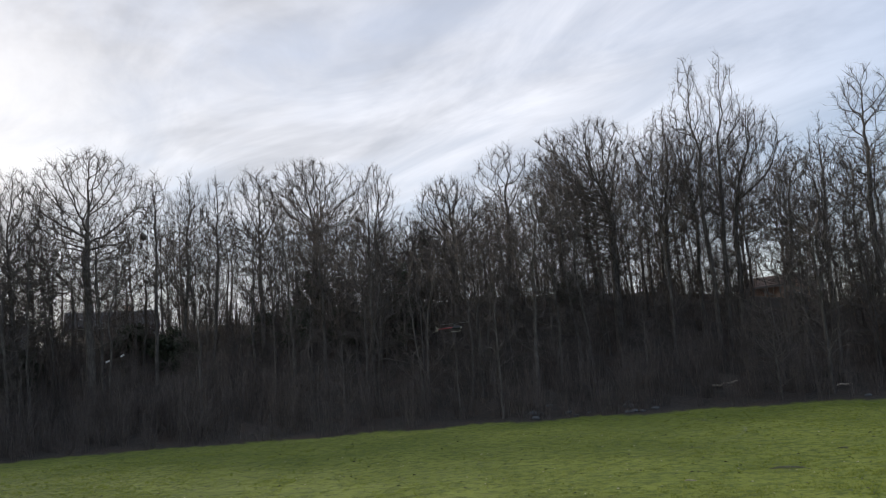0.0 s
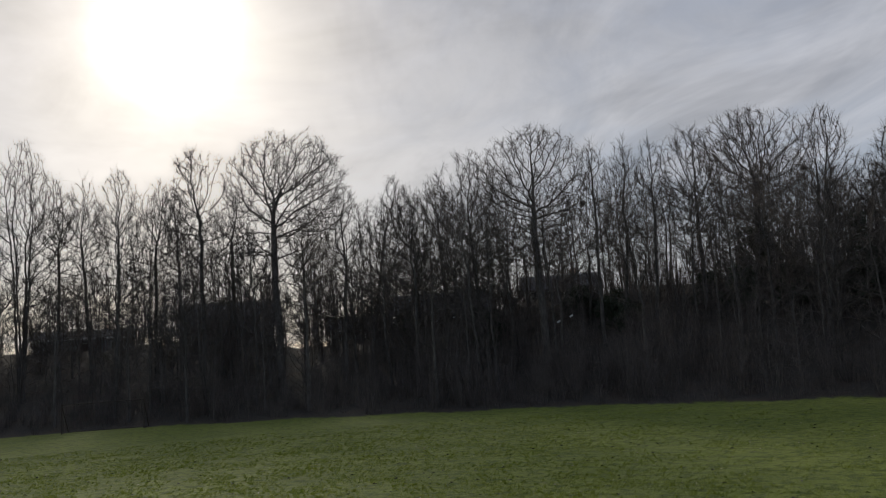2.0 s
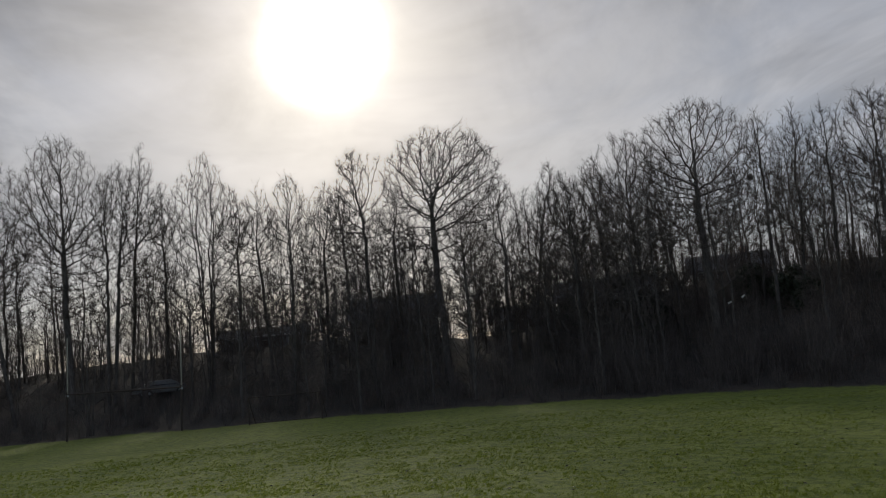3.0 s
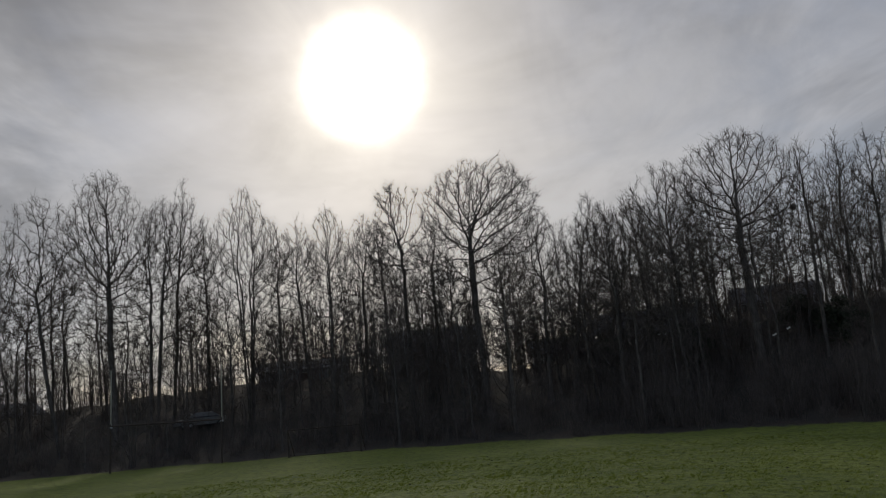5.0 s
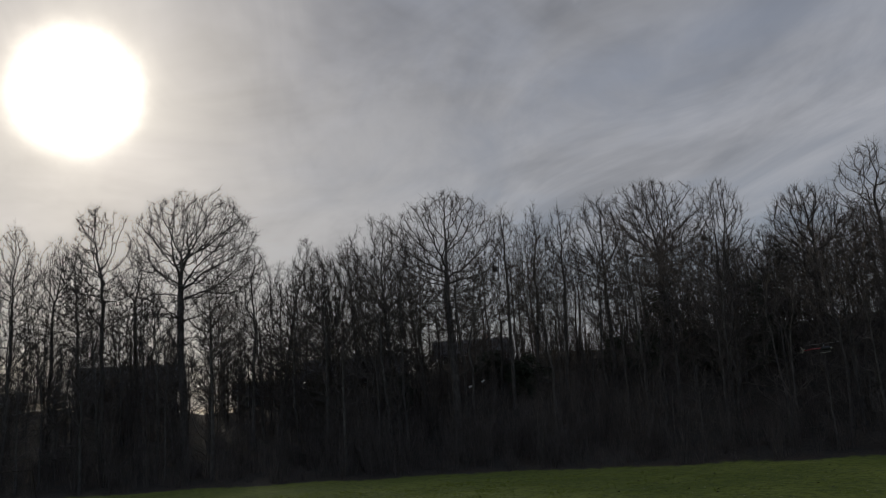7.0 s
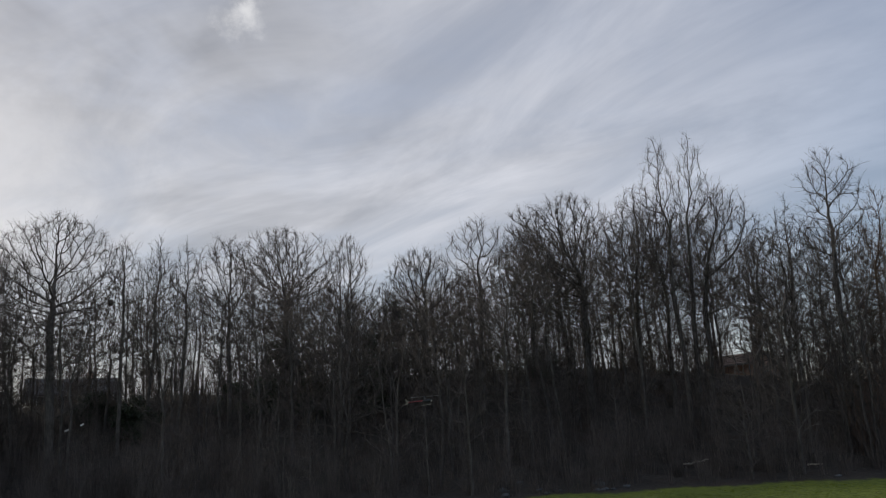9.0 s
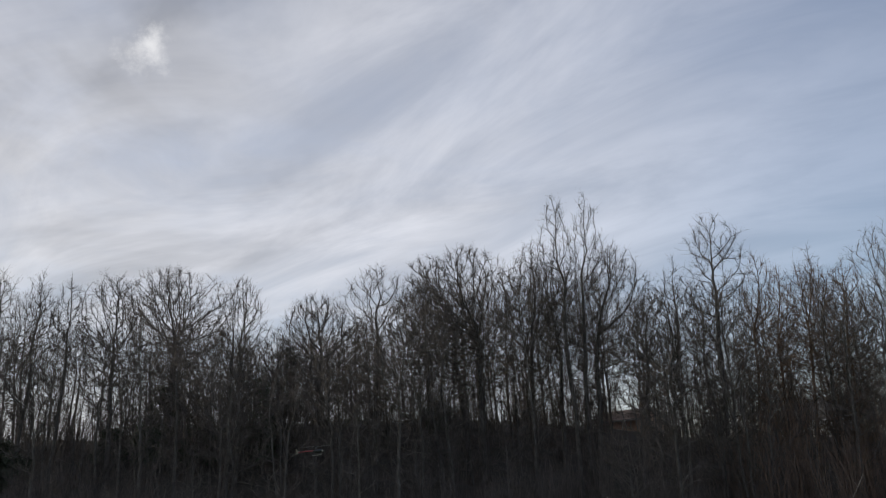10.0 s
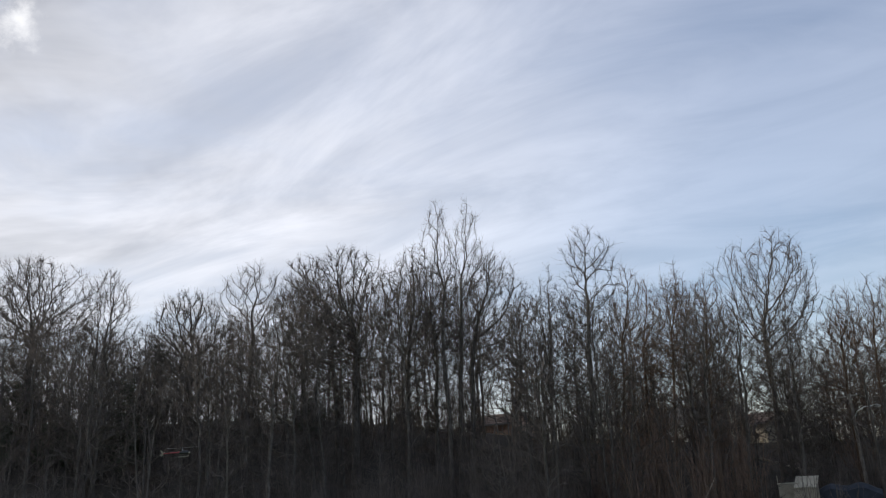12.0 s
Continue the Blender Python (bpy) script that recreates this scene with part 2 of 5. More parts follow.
def height(x, y):
    """The ground: a low bank under the viewer, the level field, and the wooded rise behind it."""
    d, az = np.hypot(x, y), np.degrees(np.arctan2(x, y))
    bank = 1.58 * (1 - smooth((d - 2.0) / 9.0))
    rise = np.interp(az, CREST_AZ, CREST_Z) * smooth((d - wood_edge(az)) / 32.0)
    rough = 0.03 * np.sin(x * 0.35 + 1.1) * np.cos(y * 0.28) + 0.02 * np.sin(x * 0.9 - y * 0.7)
    lumps = (0.22 * np.sin(x * 0.55 + y * 0.3) * np.sin(y * 0.5 - x * 0.2) + 0.10 * np.sin(x * 1.7 + 2 * y)) * smooth((d - wood_edge(az)) / 6.0)
    return bank + rise + rough + lumps * (d < 300)


def at(az, d, lift=0.0):
    x, y = d * math.sin(radians(az)), d * math.cos(radians(az))
    return Vector((x, y, float(height(x, y)) + lift))


def mesh_object(name, verts, faces, mat, parent=None, smooth_faces=True):
    me = bpy.data.meshes.new(name)
    me.from_pydata(verts if isinstance(verts, list) else verts.tolist(), [], faces if isinstance(faces, list) else faces.tolist())
    me.materials.append(mat)
    if smooth_faces:
        me.shade_smooth()
    ob = new(name, me)
    ob.parent = parent
    return ob


def part(name, bm, mat, parent=None, label=""):
    me = bpy.data.meshes.new(name)
    bm.to_mesh(me)
    bm.free()
    me.materials.append(mat)
    ob = new(name, me)
    ob.parent = parent
    if label:
        tagged(ob, label)
    return ob


def make_ground():
    az = np.radians(np.concatenate([np.arange(-95, 70, 0.5), np.arange(70, 265, 5.0)]))
    rings = np.concatenate([[0.4], np.arange(1, 14, 1.0), np.arange(14, 42, 1.4), np.arange(42, 76, 0.5), np.arange(76, 112, 2.0),
                            [114, 120, 132, 160, 220, 320, 500, 900, 1600, 3000, 4500]])
    R, T = np.meshgrid(rings, az, indexing="ij")
    x, y = R * np.sin(T), R * np.cos(T)
    z = height(x, y)
    far = smooth((R - 135) / 500)
    z = z * (1 - far) + 1.5 * far
    verts = np.stack([x, y, z], -1).reshape(-1, 3)
    nr, na = R.shape
    i, j = np.meshgrid(np.arange(nr - 1), np.arange(na), indexing="ij")
    k = (j + 1) % na
    faces = np.stack([i * na + j, i * na + k, (i + 1) * na + k, (i + 1) * na + j], -1).reshape(-1, 4)[:, ::-1]
    verts = np.vstack([verts, [[0, 0, float(height(0.0, 0.0))]]])
    ob = mesh_object("ground", verts.tolist(), faces.tolist() + [[len(verts) - 1, a, (a + 1) % na] for a in range(na)], GROUND)
    deg = np.degrees(np.arctan2(x, y))
    wood = smooth((R - wood_edge(deg) + 0.5 + 0.35 * np.sin(deg * 5.1) + 0.25 * np.sin(deg * 11.7)) / 1.2).reshape(-1)
    ob.data.attributes.new("woodland", "FLOAT", "POINT").data.foreach_set("value", np.append(wood, 0.0).astype(np.float32))
    return tagged(ob, "mown green playing field rising into leaf-littered wooded slope", "ground", kind="structure")


make_ground()


# ---- trees ----
def unit(v):
    return v / (np.linalg.norm(v, axis=-1, keepdims=True) + 1e-9)


def frames_of(axis):
    axis = unit(axis)
    helper = np.where(np.abs(axis[..., :1]) > 0.9, np.array([0.0, 1, 0]), np.array([1.0, 0, 0]))
    e1 = unit(np.cross(axis, helper))
    return e1, np.cross(axis, e1)


def tubes(pts, radii, k):
    """Tapered tubes of k sides along polylines: pts (n, joints, 3), radii (n, joints)."""
    n, joints, _ = pts.shape
    tangent = np.gradient(pts, axis=1)
    e1, e2 = frames_of(tangent)
    ang = np.arange(k) * 6.28318 / k
    ring = np.cos(ang)[:, None] * e1[:, :, None] + np.sin(ang)[:, None] * e2[:, :, None]
    verts = (pts[:, :, None] + radii[:, :, None, None] * ring).reshape(-1, 3)
    a = np.arange(k)
    quad = np.stack([a, (a + 1) % k, (a + 1) % k + k, a + k], 1)
    start = (np.arange(n)[:, None] * joints + np.arange(joints - 1)[None]).reshape(-1) * k
    return verts, (quad[None] + start[:, None, None]).reshape(-1, 4)


def spikes(p0, way, length, r):
    """Thin pointed shoots: three sides that meet at the tip."""
    ang = np.arange(3) * 2.0944
    e1, e2 = frames_of(way)
    ring = p0[:, None] + r[:, None, None] * (np.cos(ang)[None, :, None] * e1[:, None] + np.sin(ang)[None, :, None] * e2[:, None])
    verts = np.concatenate([ring, (p0 + way * length[:, None])[:, None]], 1).reshape(-1, 3)
    tri = np.array([[0, 1, 3], [1, 2, 3], [2, 0, 3]])
    return verts, (tri[None] + (np.arange(len(p0)) * 4)[:, None, None]).reshape(-1, 3)


def bend(rng, start, way, length, joints, gnarl, up):
    """Branches as polylines that wander a little and turn up to the light."""
    pts, p, w = [start], start, way
    for _ in range(joints):
        w = unit(w + rng.normal(0, gnarl, w.shape) + np.array([0, 0, up]))
        p = p + w * (length / joints)[:, None]
        pts.append(p)
    return np.stack(pts, 1)


def frusta(p0, p1, r0, r1, k):
    """One tapered piece of k sides for each stretch of branch."""
    return tubes(np.stack([p0, p1], 1), np.stack([r0, r1], 1), k)


# crown outlines: share of the full width at shares of the crown's height
OUTLINES = {
    "dome": ((0, 0.10, 0.3, 0.55, 0.75, 0.9, 1.0), (0.35, 0.60, 0.92, 1.0, 0.84, 0.55, 0.12)),
    "fan": ((0, 0.12, 0.35, 0.58, 0.78, 0.92, 1.0), (0.35, 0.62, 0.92, 1.0, 0.90, 0.62, 0.20)),
    "vase": ((0, 0.2, 0.5, 0.75, 0.9, 1.0), (0.30, 0.55, 0.9, 1.0, 0.74, 0.18)),
    "slim": ((0, 0.2, 0.5, 0.75, 0.9, 1.0), (0.40, 0.80, 1.0, 0.82, 0.5, 0.1)),
    "spire": ((0, 0.25, 0.5, 0.7, 0.88, 1.0), (0.30, 0.75, 1.0, 0.9, 0.55, 0.1)),
    "bush": ((0, 0.2, 0.5, 0.8, 1.0), (0.55, 0.9, 1.0, 0.7, 0.15)),
}


def crown_aims(rng, count, outline, centre, half, low, high):
    """Places that the branches grow towards: they crowd the outside of the crown and leave gaps within it."""
    n = count * 5
    u = rng.uniform(0, 1, n) ** 0.9
    phi = rng.uniform(0, 6.283, n)
    q = rng.uniform(0, 6.283, 6)
    lobes = 1 + 0.10 * np.sin(3 * phi + q[0] + 2 * u) + 0.08 * np.sin(5 * phi + q[1] - 4 * u) + 0.05 * np.sin(9 * u + q[4])
    w = np.interp(u, *OUTLINES[outline])
    r = 1.19 * half * w * lobes * rng.uniform(0, 1, n) ** 0.52
    drift = np.minimum(1, u * 1.8)[:, None] * np.array(centre)[None]
    p = np.stack([drift[:, 0] + r * np.cos(phi), drift[:, 1] + r * np.sin(phi), low + (high - low) * (u + 0.03 * np.sin(4 * phi + q[5]))], 1)
    s = 2.6 / half
    clump = np.sin(p[:, 0] * s + q[2]) * np.sin(p[:, 1] * s + q[3]) + np.sin(p[:, 2] * s * 0.9 + q[4] + p[:, 0] * s * 0.5) * 0.6
    return p[clump + rng.normal(0, 0.45, n) > -0.35][:count]


def climb(v, steep):
    """How far off an aim is, for a branch: what lies above is nearer than what lies to the side or below."""
    d = np.linalg.norm(v, axis=-1)
    return d * (1 + steep * (1 - v[..., 2] / (d + 1e-6)))


def grow(rng, P, parent, buds, aims, step, kill, up, gnarl, steep, hold, rounds=90):
    """Branches grow step by step, each towards the aims that it is nearest to, keep some of their heading, and fork where aims part."""
    P, parent = list(P), list(parent)
    kids = {}
    buds = np.array(buds)
    pts = np.array(P)
    gap = climb(aims[:, None] - pts[buds][None], steep)
    near, dist = buds[gap.argmin(1)], gap.min(1)
    for _ in range(rounds):
        if not len(aims):
            break
        pts = np.array(P)
        pull = np.zeros((len(P), 3))
        np.add.at(pull, near, unit(aims - pts[near]))
        idx = np.unique(near)
        par = np.array(parent)[idx]
        ahead = unit(pts[idx] - pts[np.maximum(par, 0)])
        w = unit(unit(pull[idx]) + hold * ahead + rng.normal(0, gnarl, (len(idx), 3)) + (0, 0, up))
        q = pts[idx] + step * w
        first = len(P)
        for i, x in zip(idx.tolist(), q):
            kids[i] = kids.get(i, 0) + 1
            P.append(x), parent.append(i)
        v = aims[:, None] - q[None]
        gap = climb(v, steep)
        best = gap.argmin(1)
        small = gap[np.arange(len(aims)), best]
        closer = small < dist
        near, dist = np.where(closer, first + best, near), np.where(closer, small, dist)
        reached = np.linalg.norm(v, axis=2).min(1) < kill
        worn = np.array([kids.get(i, 0) > 2 for i in near.tolist()])
        keep = ~reached & ~worn
        aims, near, dist = aims[keep], near[keep], dist[keep]
    return np.array(P), np.array(parent)


def prune(P, parent, n_trunk, heart):
    """Takes off the ends that curl back into the crown."""
    keep = np.ones(len(P), bool)
    back = np.zeros(len(P), bool)
    back[n_trunk:] = (unit(P[n_trunk:] - P[parent[n_trunk:]]) * unit(P[parent[n_trunk:]] - heart)).sum(1) < 0.42
    kids = np.bincount(parent[n_trunk:], minlength=len(P))
    for i in range(len(P) - 1, n_trunk - 1, -1):
        if back[i] and kids[i] == 0:
            keep[i] = False
            kids[parent[i]] -= 1
    place = np.cumsum(keep) - 1
    parent = np.where(parent >= 0, place[np.maximum(parent, 0)], -1)
    return P[keep], parent[keep]


def make_tree(name, label, seed, bark_mat, twig_mat, group="bare trees of the wood", outline="dome", fork=(0, 0, 6.0), top=15.0, centre=(0, 0), half=3.0,
              leader=0.2, limbs=7, stems=1, splay=0.15, low=0.75, girth=0.3, aims=700, step=0.42, kill=0.55, up=0.05, gnarl=0.16, twig=0.0108, twigs=3, limb_parts=7, sway=0.05, steep=0.40, hold=0.36, spread=0.25):
    """A bare tree: trunk, main limbs, and a crown of ever finer branches that fills its outline."""
    rng = np.random.default_rng(seed)
    fork = np.array(fork, float)
    P, parent, buds, trunk_of = [], [], [], []
    crown_low = fork[2] * low
    for k in range(stems):
        a = 6.283 * k / stems + rng.uniform(0, 1.5)
        out = np.array([math.cos(a), math.sin(a), 0]) * (stems > 1)
        tip = fork + (np.array([*centre, top]) - fork) * leader + out * half * (splay + 0.25 * leader)
        if leader > 0.3:
            tip[:2] = fork[:2] + (np.array(centre) - fork[:2]) * leader + out[:2] * half * (splay + 0.25 * leader)
        n = max(8, int(tip[2] / 0.6))
        u = np.linspace(0, 1, n)[:, None]
        foot = out * 0.22
        mid = foot + (fork - foot) * min(1, tip[2] / fork[2]) + out * half * splay * 0.6
        line = (1 - u) ** 2 * foot + 2 * u * (1 - u) * (mid * 0.5 + 0.25 * (foot + tip)) + u * u * tip
        wob = np.cumsum(rng.normal(0, sway, (n, 3)), 0) * u ** 0.5 * (1, 1, 0)
        line = line + wob - wob[-1] * u
        line[0, 2] = -0.35
        start = len(P)
        for i in range(n):
            P.append(line[i]), parent.append(start + i - 1 if i else -1)
        can = [start + i for i in range(n) if line[i][2] > fork[2] - spread * (fork[2] - crown_low) - 0.3]
        want = max(2, limbs // stems)
        pick = sorted(set(np.linspace(0, len(can) - 1, want).astype(int).tolist())) if len(can) > want else range(len(can))
        buds += [can[i] for i in pick]
        under = [start + i for i in range(n) if crown_low - 0.5 < line[i][2] < fork[2] - 0.6]
        buds += under[::4]
        trunk_of.append((start, start + n))
    n_trunk = len(P)
    goal = crown_aims(rng, aims, outline, centre, half, crown_low, top)
    P, parent = grow(rng, P, parent, buds, goal, step, kill, up, gnarl, steep, hold)
    P, parent = prune(P, parent, n_trunk, np.array([fork[0], fork[1], crown_low]))
    n = len(P)
    # girth of every stretch from the tips that it carries
    children = [[] for _ in range(n)]
    for i in range(n):
        if parent[i] >= 0:
            children[parent[i]].append(i)
    ends = [i for i in range(n_trunk, n) if not children[i]]
    share = max(2, len(ends) / stems)
    power = min(2.7, max(1.6, math.log(share) / math.log(girth / math.sqrt(stems) / 0.017)))
    load = np.zeros(n)
    for i in range(n - 1, -1, -1):
        if load[i] == 0:
            load[i] = 1.0
        if parent[i] >= 0:
            load[parent[i]] += load[i]
    r = 0.017 * load ** (1 / power)
    for s0, s1 in trunk_of:
        z = P[s0:s1, 2]
        r[s0:s1] = np.maximum(r[s0:s1], 0.03) * (1 + 0.5 * np.exp(-np.maximum(z, 0) / 0.45) + 0.12 * (1 - z / z[-1]))
    main = [max(c, key=lambda i: load[i]) if c else -1 for c in children]
    root = new(name)
    for s0, s1 in trunk_of:
        mesh_object("trunk", *tubes(P[None, s0:s1], r[None, s0:s1], 9), bark_mat, root)
    # the thickest branches that leave the trunk are limbs of their own
    used = np.zeros(n, bool)
    used[:n_trunk] = True
    starts = sorted([i for i in range(n_trunk, n) if parent[i] < n_trunk], key=lambda i: -load[i])[:limb_parts]
    for i in starts:
        chain = [parent[i], i]
        while main[chain[-1]] >= 0 and r[main[chain[-1]]] > 0.034:
            chain.append(main[chain[-1]])
        used[chain] = True
        rr = r[chain].copy()
        rr[0] = min(rr[0], rr[1] * 1.15)
        mesh_object("limb", *tubes(P[None, chain], rr[None], 6), bark_mat, root)
    rest = np.flatnonzero(~used)
    base = parent[rest]
    r0 = np.minimum(r[base], r[rest] * 1.22)
    thick = r[rest] > 0.035
    v1, f1 = frusta(P[base[thick]], P[rest[thick]], r0[thick], r[rest[thick]], 5)
    v2, f2 = frusta(P[base[~thick]], P[rest[~thick]], r0[~thick], r[rest[~thick]], 3)
    # shoots along the thin branches, most of them at the ends
    fine = np.flatnonzero((r < 0.044) & (np.arange(n) >= n_trunk))
    tip = np.array([not children[i] for i in fine])
    seat = np.concatenate([np.repeat(fine, twigs), np.repeat(fine[tip], 3)])
    along = unit(P[seat] - P[parent[seat]])
    w = unit(0.85 * along + rng.normal(0, 0.58, along.shape) + (0, 0, 0.2))
    ln = rng.uniform(0.4, 1.1, len(seat)) * step / 0.42
    p0 = P[seat] - along * (rng.uniform(0, 0.8, len(seat)) * step)[:, None]
    v3, f3 = spikes(p0, w, ln, np.full(len(seat), twig))
    side = rng.permutation(len(seat))[:int(len(seat) * 0.8)]
    w4 = unit(w[side] + rng.normal(0, 0.65, (len(side), 3)) + (0, 0, 0.15))
    v4, f4 = spikes(p0[side] + w[side] * (ln[side] * rng.uniform(0.25, 0.7, len(side)))[:, None], w4, ln[side] * rng.uniform(0.4, 0.8, len(side)), np.full(len(side), twig * 0.8))
    o2, o3, o4 = len(v1), len(v1) + len(v2), len(v1) + len(v2) + len(v3)
    crown = mesh_object("crown", np.vstack([v1, v2, v3, v4]), f1.tolist() + (f2 + o2).tolist() + (f3 + o3).tolist() + (f4 + o4).tolist(), bark_mat, root)
    crown.data.materials.append(twig_mat)
    which = np.zeros(len(crown.data.polygons), np.int32)
    which[len(f1) + len(f2):] = 1
    crown.data.polygons.foreach_set("material_index", which)
    tagged(crown, kind="stuff")
    return tagged(root, label, "tree", group)


def stand(tree, az, d, turn=0.0, scale=(1, 1, 1), sink=0.15):
    m = Matrix.Translation(at(az, d, -sink)) @ Matrix.Rotation(radians(turn), 4, "Z") @ Matrix.Diagonal((*scale, 1))
    tree.matrix_basis = m
    return tree


def top_height(az, d, el):
    """Height of a tree on its own ground whose top stands at that elevation."""
    return EYE + d * math.tan(radians(el)) - at(az, d).z


def in_glade(az, d):
    """Narrow ways between the trunks, through which one sees houses and sky."""
    deep = d - float(wood_edge(az)) > 7.0
    return deep and any(a < az < b for a, b in ((-41.3, -40.2), (20.7, 22.1), (32.2, 33.9), (37.6, 39.3)))


# the trees that stand out, each grown to its own crown: kind, azimuth of the foot, distance, azimuth and elevation of the fork,
# elevation of the top, azimuths of the crown's two sides
WEST = [
    ("great", -75.6, 84, -75.2, 7.5, 15.6, -79.5, -72.4), ("open", -69.3, 78, -70.6, 7.4, 14.6, -73.0, -68.4), ("great", -66.1, 79, -66.3, 8.4, 16.0, -69.5, -63.4),
    ("twin", -63.8, 77, -63.5, 8.0, 14.5, -65.4, -60.2), ("spire", -62.6, 80, -62.0, 9.0, 15.8, -62.7, -60.2),
    ("vase", -57.6, 75, -57.5, 5.6, 15.0, -60.0, -55.0), ("oak", -53.6, 76, -54.2, 8.2, 13.0, -56.0, -52.3), ("oak", -52.3, 72, -52.0, 7.4, 13.6, -53.8, -50.0),
    ("oak", -49.8, 74, -49.6, 8.0, 12.8, -51.3, -47.6), ("fan", -46.8, 70, -46.8, 9.9, 14.9, -49.5, -44.8), ("open", -44.4, 71, -44.8, 8.4, 12.4, -46.4, -43.0),
    ("oak", -60.3, 80, -60.3, 8.0, 13.2, -62.0, -58.5), ("oak", -55.6, 79, -55.5, 7.6, 12.8, -57.3, -53.9), ("oak", -48.2, 78, -48.3, 7.6, 12.5, -50.0, -46.6),
    ("great", -41.8, 66, -42.0, 10.0, 16.1, -44.7, -36.8), ("oak", -40.2, 68, -40.0, 6.0, 11.2, -42.2, -37.6),
]
MIDDLE = [
    ("oak", -37.4, 66, -37.2, 6.5, 12.2, -38.9, -35.2), ("slim", -35.8, 68, -34.4, 8.6, 12.9, -34.9, -31.8), ("oak", -32.3, 66, -32.2, 7.0, 12.0, -34.7, -30.6),
    ("fan", -27.9, 63, -28.2, 8.4, 14.0, -31.2, -25.6), ("oak", -30.4, 66, -30.4, 7.6, 12.6, -32.4, -28.6), ("great", -23.6, 60, -23.7, 9.8, 15.4, -27.0, -19.9),
    ("slim", -19.7, 62, -19.5, 9.4, 14.3, -20.7, -18.2), ("slim", -18.1, 64, -17.4, 9.2, 14.2, -18.6, -15.9), ("slim", -16.1, 63, -15.5, 9.2, 14.0, -16.7, -14.2),
    ("fan", -12.8, 63, -12.7, 8.6, 14.2, -15.0, -11.0), ("great", -9.3, 76, -9.0, 9.6, 14.8, -12.0, -5.6), ("vase", -5.2, 63, -4.8, 8.6, 14.4, -6.3, -2.9),
    ("great", 0.6, 60, 0.8, 8.4, 12.9, -2.1, 3.1), ("oak", -2.2, 64, -2.2, 8.0, 11.0, -3.6, -0.8),
]
EAST = [
    ("open", 4.2, 61, 4.6, 10.4, 14.8, 2.2, 6.9), ("great", 11.5, 58, 11.7, 9.4, 15.9, 7.0, 14.4), ("fan", 10.4, 60, 10.1, 9.6, 15.2, 6.6, 11.6), ("oak", 8.2, 62, 8.0, 8.6, 14.0, 5.8, 9.8),
    ("fan", 15.0, 60, 15.4, 9.2, 15.7, 14.0, 17.5), ("spire", 17.9, 56, 18.0, 11.4, 19.0, 16.0, 19.3), ("spire", 18.5, 57, 19.0, 11.4, 19.0, 18.6, 21.4),
    ("fan", 19.2, 58, 19.9, 9.0, 15.3, 19.2, 23.6), ("oak", 17.0, 60, 17.2, 8.4, 14.6, 15.2, 19.4), ("slim", 22.0, 60, 23.1, 8.4, 13.0, 22.5, 25.0), ("slim", 24.6, 60, 25.2, 8.6, 14.0, 24.3, 26.8),
    ("lone", 27.2, 55, 27.8, 10.6, 16.5, 26.4, 30.2), ("brown", 29.0, 58, 30.0, 7.4, 13.5, 28.8, 32.5), ("brown", 32.6, 60, 33.2, 7.2, 13.4, 32.2, 35.5),
    ("brown", 31.0, 61, 31.4, 7.2, 12.6, 30.4, 33.4), ("brown", 35.2, 59, 35.5, 7.2, 12.6, 34.6, 37.3), ("tall", 39.0, 63, 39.1, 6.6, 14.7, 37.2, 42.8),
    ("brown", 43.3, 60, 43.6, 6.0, 10.3, 42.0, 45.2), ("brown", 45.0, 61, 45.4, 6.0, 10.9, 44.3, 46.9), ("brown", 44.2, 66, 44.4, 5.6, 10.2, 42.6, 46.0), ("brown", 46.6, 65, 46.6, 5.6, 10.6, 45.0, 48.3), ("brown", 48.0, 60, 48.2, 6.0, 10.0, 46.6, 50.0),
]
